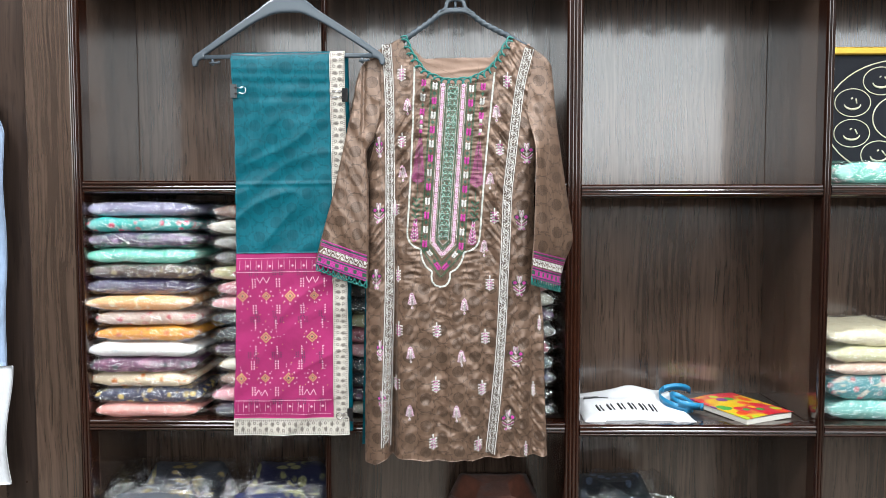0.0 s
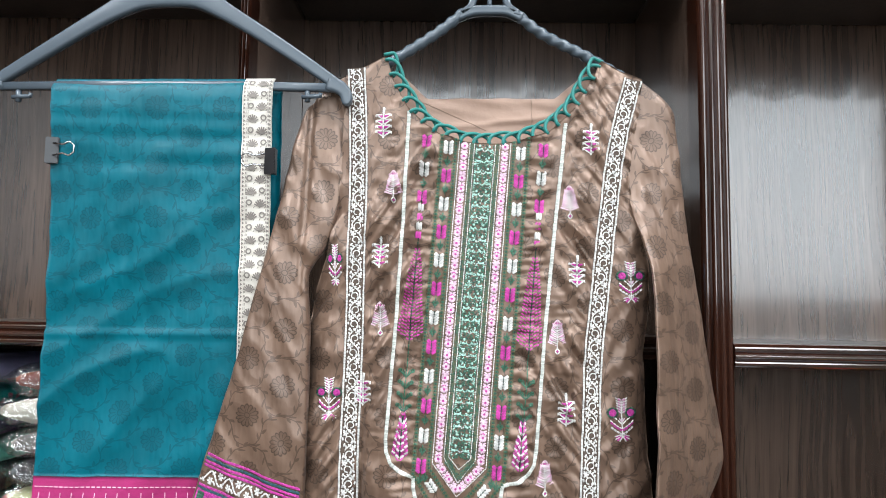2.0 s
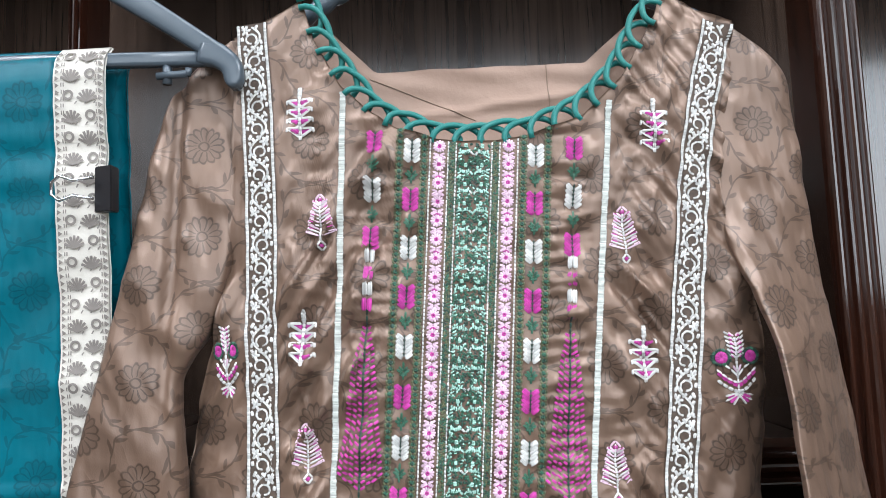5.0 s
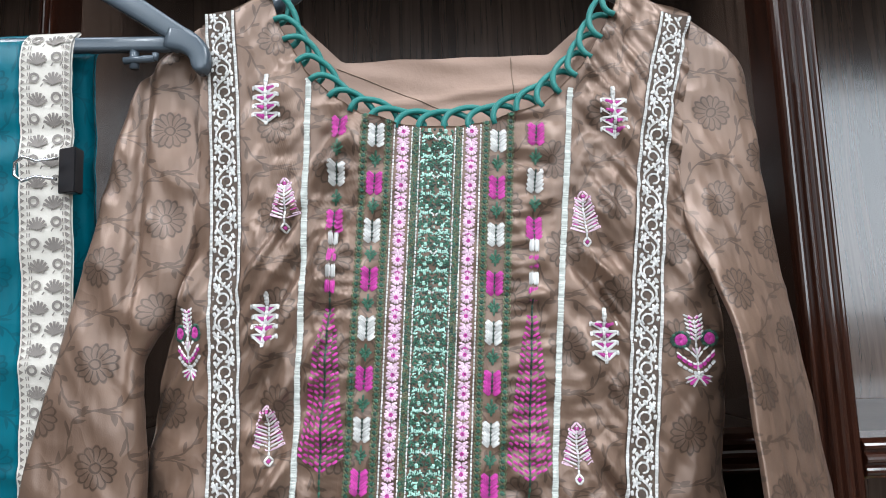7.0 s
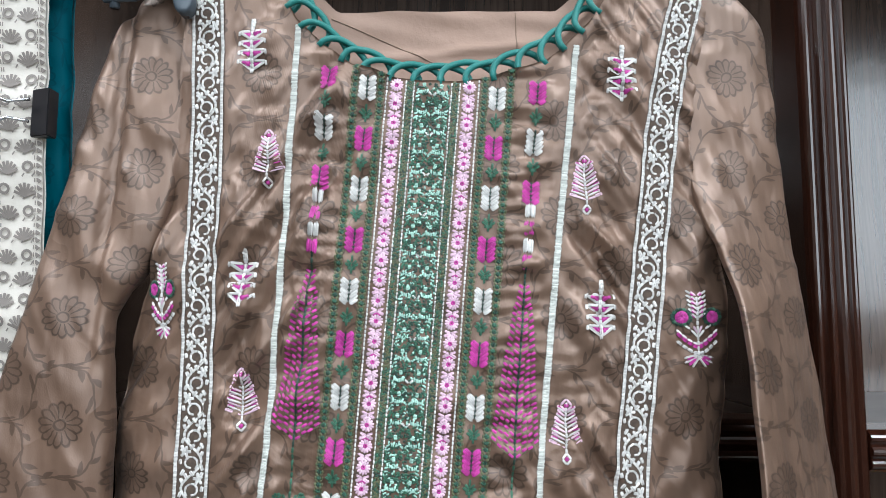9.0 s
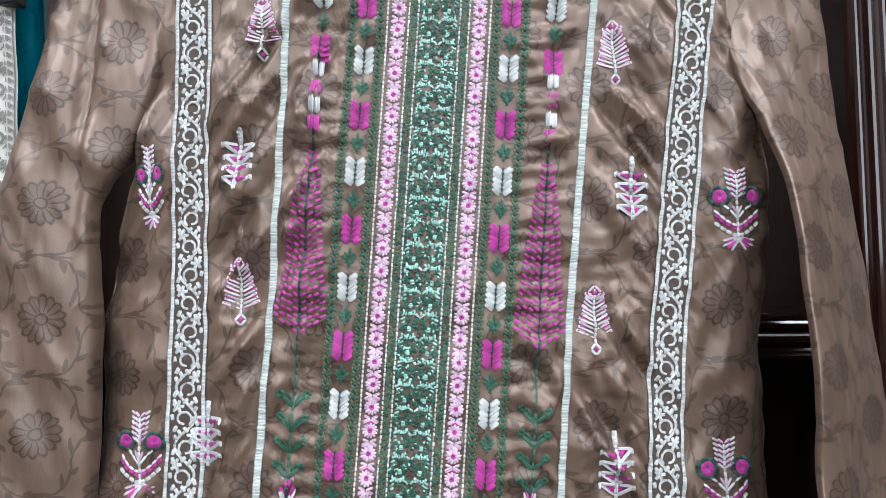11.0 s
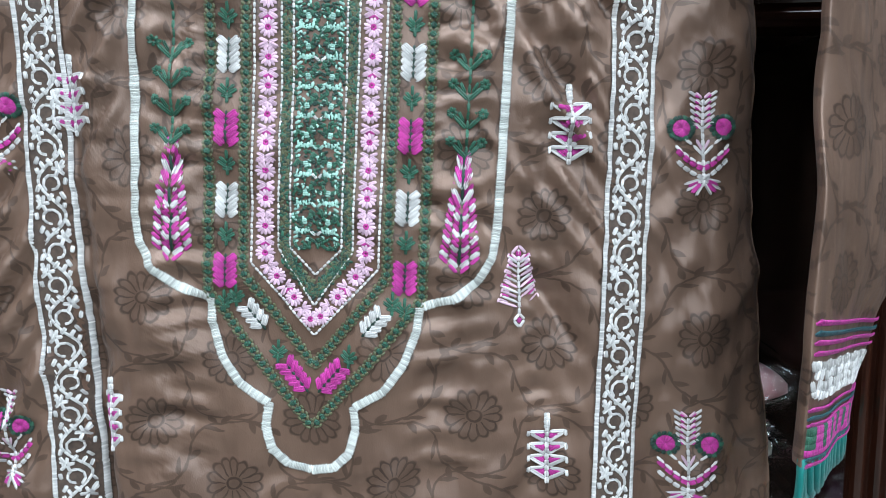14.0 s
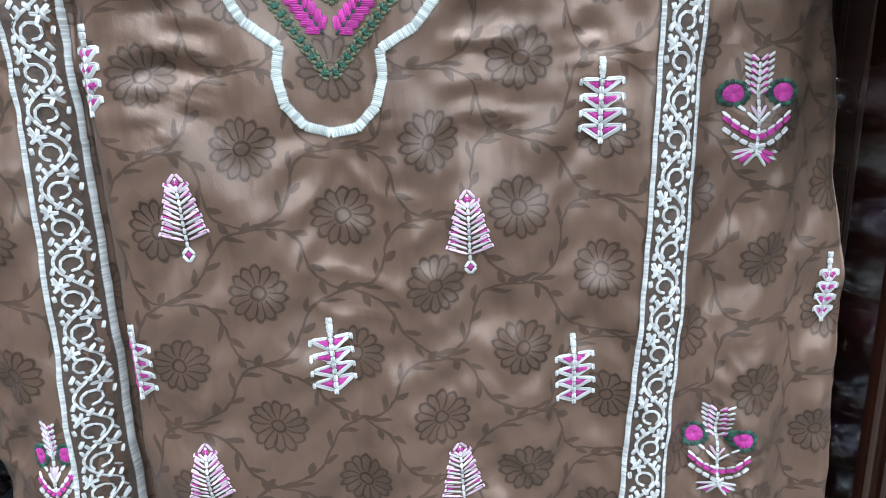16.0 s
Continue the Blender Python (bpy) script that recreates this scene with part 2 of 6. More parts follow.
def tube(points, radius, sides=8, closed=False):
    """Vertices and faces of a round cord along points; radius may be a list."""
    P = [Vector(p) for p in points]
    n = len(P)
    V, F = [], []
    up = None
    for i in range(n):
        if closed:
            t = (P[(i + 1) % n] - P[i - 1]).normalized()
        else:
            t = (P[min(i + 1, n - 1)] - P[max(i - 1, 0)]).normalized()
        if up is None:
            up = t.orthogonal().normalized()
        up = (up - t * up.dot(t))
        up = up.normalized() if up.length > 1e-6 else t.orthogonal().normalized()
        side = t.cross(up)
        r = radius[i] if isinstance(radius, (list, tuple)) else radius
        for k in range(sides):
            a = 2 * math.pi * k / sides
            V.append(P[i] + (up * math.cos(a) + side * math.sin(a)) * r)
    for i in range(n if closed else n - 1):
        j = (i + 1) % n
        for k in range(sides):
            l = (k + 1) % sides
            F.append((i * sides + k, i * sides + l, j * sides + l, j * sides + k))
    if not closed:
        F.append(tuple(range(sides - 1, -1, -1)))
        F.append(tuple((n - 1) * sides + k for k in range(sides)))
    return V, F


def join(chunks):
    """One vertex and face list out of several."""
    V, F = [], []
    for v, f in chunks:
        o = len(V)
        V += list(v)
        F += [tuple(i + o for i in q) for q in f]
    return V, F


def lerp_table(rows, q):
    """Linear look-up in rows of (key, value)."""
    k = [r[0] for r in rows]
    if k[0] > k[-1]:
        rows = rows[::-1]
    return float(np.interp(q, [r[0] for r in rows], [r[1] for r in rows]))


def smooth_table(rows):
    """A function that glides through rows of (key, value)."""
    rows = sorted(rows)
    ks, vs = np.array([r[0] for r in rows]), np.array([r[1] for r in rows])
    sl = np.gradient(vs, ks)
    for i in range(1, len(ks) - 1):
        if (vs[i] - vs[i - 1]) * (vs[i + 1] - vs[i]) <= 0:
            sl[i] = 0

    def exact(q):
        q = min(max(q, ks[0]), ks[-1])
        i = min(max(int(np.searchsorted(ks, q)) - 1, 0), len(ks) - 2)
        h = ks[i + 1] - ks[i]
        t = (q - ks[i]) / h
        return float((2 * t**3 - 3 * t**2 + 1) * vs[i] + (t**3 - 2 * t**2 + t) * h * sl[i] + (3 * t**2 - 2 * t**3) * vs[i + 1] + (t**3 - t**2) * h * sl[i + 1])
    lo, span, n = float(ks[0]), float(ks[-1] - ks[0]), 1200
    table = [exact(lo + span * i / n) for i in range(n + 1)]

    def f(q):
        t = min(max((q - lo) / span, 0.0), 1.0) * n
        i = min(int(t), n - 1)
        return table[i] + (table[i + 1] - table[i]) * (t - i)
    return f


def gauss(q, s):
    return math.exp(-(q / s) ** 2)


def solid(V, F, nu, nv, thick):
    """A grid of nv rows by nu columns gets a back, thick metres behind it, and a rim."""
    n = len(V)
    V2 = list(V) + [(x, y + thick, z) for x, y, z in V]
    F2 = list(F) + [tuple(i + n for i in q[::-1]) for q in F]
    rim = [j for j in range(nu)] + [i * nu + nu - 1 for i in range(1, nv)] + [(nv - 1) * nu + j for j in range(nu - 2, -1, -1)] + [i * nu for i in range(nv - 2, 0, -1)]
    for a, b in zip(rim, rim[1:] + rim[:1]):
        F2.append((b, a, a + n, b + n))
    return V2, F2


# ---- room ----
RX0, RX1, RY0, RY1, RH = -2.2, 4.2, -3.3, 0.40, 3.20
for nm, a in (("floor", (RX0 - .1, RX1 + .1, RY0 - .1, RY1 + .1, -0.1, 0)), ("ceiling", (RX0 - .1, RX1 + .1, RY0 - .1, RY1 + .1, RH, RH + .1)),
              ("wall_north", (RX0 - .1, RX1 + .1, RY1, RY1 + .1, 0, RH)), ("wall_south", (RX0 - .1, RX1 + .1, RY0 - .1, RY0, 0, RH)),
              ("wall_west", (RX0 - .1, RX0, RY0, RY1, 0, RH)), ("wall_east", (RX1, RX1 + .1, RY0, RY1, 0, RH))):
    tagged(slab(nm, *a, FLOORM if nm == "floor" else PLASTER if nm == "ceiling" else WALLM, bevel=0), kind="structure", label="grey tiled shop floor" if nm == "floor" else "plain white plaster ceiling" if nm == "ceiling" else "plain brown panelled shop wall", category=nm.split("_")[0])

# ---- shelving unit ----
YF, YB = 0.065, 0.355
unit = thing("shelving_unit", "dark brown laminate wall shelving with moulded frames", "shelving")
ZTOP = 2.72


def moulding_v(name, x0, x1, z0, z1, beads=4):
    """An upright frame strip with rounded beads along its face."""
    n = beads * 6
    prof = [(x0, YF + 0.03)]
    for i in range(n + 1):
        q = i / n
        bead = abs(math.sin(math.pi * beads * q))
        prof.append((x0 + (x1 - x0) * q, YF - 0.004 - 0.004 * bead - 0.005 * math.sin(math.pi * q)))
    prof.append((x1, YF + 0.03))
    V = [(x, y, z) for z in (z0, z1) for x, y in prof]
    k = len(prof)
    F = [(i, (i + 1) % k, k + (i + 1) % k, k + i) for i in range(k)] + [tuple(range(k - 1, -1, -1)), tuple(range(k, 2 * k))]
    part(name, mesh(name, V, F, DARKWOOD, smooth=False), unit)


def moulding_h(name, x0, x1, z0, z1, beads=3):
    n = beads * 6
    prof = [(z0, YF + 0.03)]
    for i in range(n + 1):
        q = i / n
        bead = abs(math.sin(math.pi * beads * q))
        prof.append((z0 + (z1 - z0) * q, YF - 0.003 - 0.004 * bead - 0.004 * math.sin(math.pi * q)))
    prof.append((z1, YF + 0.03))
    V = [(x, y, z) for x in (x0, x1) for z, y in prof]
    k = len(prof)
    F = [(i, k + i, k + (i + 1) % k, (i + 1) % k) for i in range(k)] + [tuple(range(k)), tuple(range(2 * k - 1, k - 1, -1))]
    part(name, mesh(name, V, F, DARKWOOD, smooth=False), unit)


BAYS = [(-0.837, -0.279, 1.508), (-0.266, 0.284, 1.503), (0.320, 0.870, 1.497), (0.890, 1.45, 1.497)]
UPR = [(-0.859, -0.837), (-0.279, -0.266), (0.284, 0.320), (0.870, 0.890), (1.45, 1.475)]
STEP = 0.563
slab("side_panel", -1.055, -0.970, YF + 0.01, YB, 0.0, ZTOP, SHELFWOOD, unit, "dark side panel")
slab("pilaster", -0.968, -0.861, YF - 0.004, YF + 0.02, 0.0, ZTOP, LAM, unit, "brown wood-grain pilaster")
for x0, x1 in UPR:
    slab("upright", x0 + 0.001, x1 - 0.001, YF + 0.031, YB - 0.001, 0.02, ZTOP, LAM, unit)
    moulding_v("upright_moulding", x0, x1, 0.02, ZTOP, 4 if x1 - x0 > 0.03 else 3)
for x0, x1, zs in BAYS:
    slab("back_panel", x0 - 0.004, x1 + 0.004, YB, YB + 0.012, 0.02, ZTOP, LAM, unit)
    for z1 in (2.041, zs, zs - STEP, zs - 2 * STEP):
        slab("shelf", x0 + 0.001, x1 - 0.001, YF + 0.031, YB - 0.001, z1 - 0.026, z1 - 0.002, SHELFWOOD, unit)
        moulding_h("shelf_moulding", x0, x1, z1 - 0.028, z1)
slab("top_panel", -1.055, 1.475, YF, YB, ZTOP, ZTOP + 0.03, SHELFWOOD, unit)
slab("plinth", -0.98, 1.475, YF + 0.02, YF + 0.04, 0.0, 0.08, SHELFWOOD, unit)

# ---- kurta ----
kurta = thing("kurta", "brown printed satin kurta with pink, green and cream embroidery", "garment", at=(0, 0, 0))
XL = smooth_table([(0.86, -0.187), (1.0, -0.184), (1.2, -0.178), (1.4, -0.175), (1.55, -0.165), (1.6, -0.150), (1.67, -0.139), (1.736, -0.136), (1.83, -0.133)])
XR = smooth_table([(0.86, 0.230), (1.0, 0.225), (1.2, 0.222), (1.3, 0.213), (1.4, 0.206), (1.47, 0.204), (1.55, 0.211), (1.61, 0.205), (1.65, 0.192), (1.713, 0.190), (1.83, 0.206)])
TOP = [(-0.2, 1.790), (-0.133, 1.804), (-0.111, 1.814), (-0.086, 1.827), (-0.078, 1.798), (-0.061, 1.765), (-0.043, 1.747), (-0.024, 1.733), (0.0, 1.725), (0.019, 1.722), (0.042, 1.722),
       (0.063, 1.725), (0.098, 1.736), (0.126, 1.762), (0.151, 1.804), (0.158, 1.821), (0.182, 1.809), (0.206, 1.799), (0.25, 1.77)]
HEM = [(-0.2, 0.862), (-0.16, 0.862), (-0.125, 0.876), (0.014, 0.868), (0.145, 0.880), (0.24, 0.876)]
PLEAT = smooth_table([(0.86, -0.124), (0.95, -0.121), (1.1, -0.1165), (1.2, -0.113), (1.3, -0.1105), (1.45, -0.107), (1.6, -0.105)])


LACE_L = [(-0.1205, 1.812), (-0.117, 1.735), (-0.116, 1.669), (-0.117, 1.604), (-0.1175, 1.5), (-0.119, 1.44), (-0.1205, 1.395), (-0.1215, 1.33), (-0.123, 1.26), (-0.126, 1.18), (-0.129, 1.108), (-0.133, 1.0), (-0.137, 0.9)]
LACE_R = [(0.195, 1.799), (0.176, 1.727), (0.163, 1.64), (0.153, 1.556), (0.1445, 1.483), (0.1395, 1.39), (0.1345, 1.302), (0.129, 1.2), (0.121, 1.093), (0.1095, 0.98), (0.099, 0.885)]
LACE_LX, LACE_RX = smooth_table([(z, x) for x, z in LACE_L]), smooth_table([(z, x) for x, z in LACE_R])


def body_y(x, z):
    """Depth of the front of the kurta, with its folds."""
    xl, xr = XL(z), XR(z)
    e = min(x - xl, xr - x)
    side = min(max((1.60 - z) / 0.06, 0), 1)
    y = (0.002 + 0.014 * side) * math.exp(-max(e, 0) / 0.010)
    y += 0.010 * ((x - 0.02) / 0.2) ** 2
    low = min(max((1.50 - z) / 0.5, 0), 1)
    y -= 0.012 * low
    # deep pleat beside the band on the left, opening towards the hem
    y += low * 0.026 * gauss(x - PLEAT(z), 0.0035 + 0.004 * low)
    # soft long folds towards the hem
    y += low * (0.0045 * math.sin(x * 62 + 1.5 * z + 0.6) + (0.0035 + 0.004 * min(max(x / 0.15, 0), 1)) * math.sin(x * 118 - 3 * z))
    # slanting pull creases across the chest and beside the bands
    s = 1 if x > 0.02 else -1
    q = (x - 0.02) * s
    amp = (0.25 + 0.75 * min(1, q / 0.08)) * (0.38 + 0.62 * min(max((z - 1.2) / 0.22, 0), 1))
    n1 = noise.noise((q * 75 + z * 52, (z - q * 0.7) * 9, 3.1 + s))
    n2 = noise.noise((q * 36 + z * 27, (z - q * 0.7) * 6, 7.7 + s))
    n3 = noise.noise((q * 130 + z * 95, (z - q * 0.7) * 14, 1.3 + s))
    patch = min(max(0.5 + 1.3 * noise.noise((x * 11, z * 9, 4.4)), 0.15), 1.0)
    calm = 1 - 0.8 * max(gauss(x - LACE_LX(z), 0.016), gauss(x - LACE_RX(z), 0.016))
    if z > 1.27:
        calm *= 1 - 0.55 * gauss(x - AXIS(z), 0.05)
        calm *= 1 - 0.75 * gauss(abs(x - AXIS(z)) - 0.084, 0.006)
    y += calm * amp * patch * (0.0098 * n1 + 0.0036 * n2 + 0.0062 * n3)
    y += calm * (0.0045 * noise.noise((x * 24 + z * 12, z * 19, 6.0)) + 0.0030 * noise.noise((x * 70 - z * 30, z * 60, 2.5)))
    ridge = 1 - min(1, abs(2.6 * noise.noise((q * 48 + z * 36, (z - q * 0.7) * 8, 11.0 + s))))
    ridge2 = 1 - min(1, abs(2.6 * noise.noise((x * 38 - z * 8, z * 44 + x * 20, 15.0))))
    y -= calm * patch * (0.0058 * amp * ridge ** 2 + 0.0020 * ridge2 ** 2)
    # short puckers drawn together by the stitching
    if z > 1.27:
        a = abs(x - AXIS(z))
        y += 0.0030 * noise.noise((x * 40, z * 180, 1.7)) * (1.3 * gauss(a - 0.066, 0.012) + 0.8 * gauss(a - 0.052, 0.008) + 0.7 * gauss(a - 0.102, 0.012))
    return y


def AXIS(z):
    """Middle line of the embroidered yoke, which leans a little."""
    return 0.0265 + (z - 1.722) * 0.0787


def body_sheet():
    us = np.unique(np.concatenate([np.linspace(0, 1, 150), np.linspace(0.11, 0.26, 40), np.linspace(0.78, 0.93, 40)]))
    nv = 380
    V, F = [], []
    nu = len(us)
    for i in range(nv):
        v = i / (nv - 1)
        for u in us:
            xt, xb = -0.133 + u * 0.338, -0.186 + u * 0.418
            zt, zb = lerp_table(TOP, xt), lerp_table(HEM, xb)
            z = zt + (zb - zt) * v
            k = XL(z) + (XR(z) - XL(z)) * u
            w = min(1, (zt - z) / 0.10)
            x = xt * (1 - w) + k * w
            V.append((x, body_y(x, z), z))
    for i in range(nv - 1):
        for j in range(nu - 1):
            a = i * nu + j
            F.append((a, a + nu, a + nu + 1, a + 1))
    return solid(V, F, nu, nv, 0.0012)


part("front_panel", mesh("front_panel", *body_sheet(), BROWN), kurta, "brown satin front printed with tonal flowers")


def plain_sheet(left, right, z0, z1, y, nu=24, nv=80, wave=0.003, thick=0.0012, seed=0.0):
    V, F = [], []
    for i in range(nv):
        z = z1 + (z0 - z1) * i / (nv - 1)
        for j in range(nu):
            u = j / (nu - 1)
            x = left(z) + (right(z) - left(z)) * u
            V.append((x, y + wave * noise.noise((x * 12, z * 5, seed)), z))
    for i in range(nv - 1):
        for j in range(nu - 1):
            a = i * nu + j
            F.append((a, a + nu, a + nu + 1, a + 1))
    return solid(V, F, nu, nv, thick)




def back_top(x):
    return 1.787 + min(0.030, max(0.0, abs(x - 0.036) - 0.076) * 0.95) + 0.0015 * noise.noise((x * 30, 0, 4))


def back_y(x, z):
    return 0.040 + 0.004 * noise.noise((x * 14, z * 9, 0)) + 0.0022 * noise.noise((x * 16 - z * 30, z * 70 + x * 20, 2)) - 0.002 * gauss(z - back_top(x) + 0.030 - 0.1 * (x - 0.036), 0.003)


def back_sheet(nu=90, nv=160):
    V, F = [], []
    for i in range(nv):
        q = (i / (nv - 1)) ** 1.6
        for j in range(nu):
            u = j / (nu - 1)
            zt = back_top(XL(1.8) + 0.004 + (XR(1.8) - XL(1.8) - 0.008) * u)
            z = zt + (0.885 - zt) * q
            x = XL(z) + 0.004 + (XR(z) - XL(z) - 0.008) * u
            V.append((x, back_y(x, z), z))
    for i in range(nv - 1):
        for j in range(nu - 1):
            a = i * nu + j
            F.append((a, a + nu, a + nu + 1, a + 1))
    return solid(V, F, nu, nv, 0.0012)


back = part("back_panel", mesh("back_panel", *back_sheet(), LINING), kurta, "plain brown inside of the back")
for p0, p1 in (((-0.045, 1.782), (0.030, 1.748)), ((0.0825, 1.786), (0.0835, 1.745))):
    pts = [(p0[0] + (p1[0] - p0[0]) * i / 30, p0[1] + (p1[1] - p0[1]) * i / 30) for i in range(31)]
    part("seam", mesh("seam", *tube([(x, back_y(x, z) - 0.0002, z) for x, z in pts], 0.0004, 6), SEAM), back)


def sleeve(outer, inner, zc, yc, half, seed, flip, fold=None):
    """A flattened tube between two edge lines; fold pushes a stretch of it back."""
    fo, fi = smooth_table(outer), smooth_table(inner)
    nv, nc = 200, 84
    V, F = [], []
    for i in range(nv):
        v = i / (nv - 1)
        for k in range(nc):
            a = 2 * math.pi * k / nc
            zo = zc[0][0] + (zc[0][1] - zc[0][0]) * v
            zi = zc[1][0] + (zc[1][1] - zc[1][0]) * v
            c = 0.5 + 0.5 * math.cos(a)
            z = zi + (zo - zi) * c
            x = fi(zi) + (fo(zo) - fi(zi)) * c
            y = yc(v, c) - half * math.copysign(abs(math.sin(a)) ** 0.45, math.sin(a))
            if fold:
                y += fold(x, z)
            y += 0.005 * noise.noise((x * 24 + z * 8, z * 9, seed)) + 0.0026 * noise.noise((x * 60 + z * 20, z * 26, seed + 4)) * min(1, v * 6)
            crease = 1 - min(1, abs(2.4 * noise.noise((x * 30 + z * 22, z * 10 - x * 8, seed + 9))))
            y -= (0.0036 * crease ** 2 + 0.0028 * noise.noise((x * 70 + z * 34, z * 14 - x * 20, seed + 2))) * min(1, v * 5) * max(0.25, 1 - 1.1 * v)
            V.append((x, y, z))
    for i in range(nv - 1):
        for k in range(nc):
            l = (k + 1) % nc
            q = (i * nc + k, i * nc + l, (i + 1) * nc + l, (i + 1) * nc + k)
            F.append(q if flip else q[::-1])
    return V, F


def left_depth(v, c=0.0):
    """The left sleeve swings forward over the folded trousers."""
    t = min(max((v - 0.12) / 0.45, 0), 1)
    return 0.020 - 0.017 * t * t * (3 - 2 * t)


def left_fold(x, z):
    """A narrow crease that drops from the shoulder."""
    return 0.007 * gauss(x - (-0.172 - (1.76 - z) * 0.03), 0.004) * min(max((z - 1.52) / 0.1, 0), 1)


RIGHT_IN_Y = smooth_table([(1.80, 0.020), (1.72, 0.016), (1.65, 0.010), (1.60, -0.008), (1.55, -0.028), (1.50, -0.040), (1.40, -0.050), (1.29, -0.062), (1.24, -0.064)])
RIGHT_OUT_Y = smooth_table([(1.80, 0.022), (1.74, 0.026), (1.64, 0.030), (1.50, 0.035), (1.37, 0.040), (1.29, 0.044), (1.24, 0.045)])


def right_depth(v, c):
    """The right sleeve hangs turned, its inner edge forward of the body and its outer edge back."""
    z = 1.797 - 0.52 * v
    return RIGHT_IN_Y(z) + (RIGHT_OUT_Y(z) - RIGHT_IN_Y(z)) * c


SL_OUT = [(1.802, -0.137), (1.796, -0.149), (1.773, -0.174), (1.758, -0.181), (1.658, -0.204), (1.499, -0.240), (1.358, -0.280), (1.326, -0.288), (1.30, -0.294)]
SL_IN = [(1.802, -0.128), (1.74, -0.130), (1.66, -0.136), (1.603, -0.152), (1.57, -0.170), (1.498, -0.166), (1.338, -0.168), (1.27, -0.172)]
SR_OUT = [(1.797, 0.210), (1.787, 0.224), (1.77, 0.241), (1.742, 0.247), (1.679, 0.253), (1.638, 0.257), (1.58, 0.265), (1.50, 0.277), (1.43, 0.288), (1.37, 0.294), (1.32, 0.278), (1.285, 0.268), (1.25, 0.266)]
SR_IN = [(1.797, 0.198), (1.72, 0.188), (1.65, 0.189), (1.61, 0.198), (1.575, 0.203), (1.50, 0.2005), (1.40, 0.196), (1.29, 0.187), (1.25, 0.186)]
SR_ZC = ((1.797, 1.264), (1.797, 1.294))
left_sleeve = part("sleeve", mesh("sleeve", *sleeve(SL_OUT, SL_IN, ((1.802, 1.326), (1.80, 1.282)), left_depth, 0.013, 1.0, False, left_fold), BROWN), kurta)
right_sleeve = part("sleeve", mesh("sleeve", *sleeve(SR_OUT, SR_IN, SR_ZC, right_depth, 0.007, 5.0, True), BROWN), kurta)

# ---- folded trousers ----
trousers = thing("folded_trousers", "folded teal trousers with magenta printed hem and cream lace border", "garment")
TL = smooth_table([(0.925, -0.487), (1.15, -0.475), (1.348, -0.469), (1.6, -0.463), (1.797, -0.462)])
TR = smooth_table([(0.925, -0.218), (1.15, -0.216), (1.348, -0.214), (1.6, -0.211), (1.797, -0.208)])


def trouser_y(x, z):
    y = -0.012 + 0.004 * noise.noise((x * 9 + z * 4, z * 5, 2.0)) + 0.002 * noise.noise((x * 14 - z * 12, z * 16, 9.0))
    if z > 1.62:
        y += 0.0025 * noise.noise((x * 4, z * 60, 5.0)) * min(1, (z - 1.62) / 0.08)
    y += 0.024 * min(max((1.76 - z) / 0.22, 0), 1)
    # slanting drag folds that rise towards the clip side
    t = min(max((1.74 - z) / 0.1, 0), 1)
    d = 1 - min(1, abs(2.2 * noise.noise((x * 7 - z * 11, x * 3 + z * 3, 12.0))))
    y -= t * (0.006 * d ** 2 + 0.0024 * noise.noise((x * 22 - z * 34, x * 9 + z * 6, 4.0)))
    y += 0.012 * gauss(z - 1.80, 0.010)
    y += -0.003 * gauss(z - 1.505, 0.003)
    return y


def trouser_sheet(z0, z1, u0, u1, dy, nu=60, nv=120, thick=0.003):
    V, F = [], []
    for i in range(nv):
        z = z1 + (z0 - z1) * i / (nv - 1)
        for j in range(nu):
            u = u0 + (u1 - u0) * j / (nu - 1)
            x = TL(z) + (TR(z) - TL(z)) * u
            V.append((x, trouser_y(x, z) + dy, z))
    for i in range(nv - 1):
        for j in range(nu - 1):
            a = i * nu + j
            F.append((a, a + nu, a + nu + 1, a + 1))
    return solid(V, F, nu, nv, thick)


UB = 0.855
part("leg_cloth", mesh("leg_cloth", *trouser_sheet(1.348, 1.797, 0, UB, 0), TEAL), trousers, "teal satin with tonal flowers")
part("hem_panel", mesh("hem_panel", *trouser_sheet(0.966, 1.3475, 0, UB, 0), PINK), trousers, "magenta printed hem panel")
part("side_border", mesh("side_border", *trouser_sheet(0.96, 1.797, UB, 0.985, -0.001, 20, 160), CREAM), trousers, "cream printed side border")
part("bottom_border", mesh("bottom_border", *trouser_sheet(0.926, 0.966, 0, 0.99, -0.0015, 60, 14), CREAM), trousers, "cream printed bottom border")
part("back_layer", mesh("back_layer", *trouser_sheet(0.93, 1.794, 0.02, 1.01, 0.017, 40, 80), TEAL), trousers)

# ---- embroidery ----
SRND = random.Random(12)


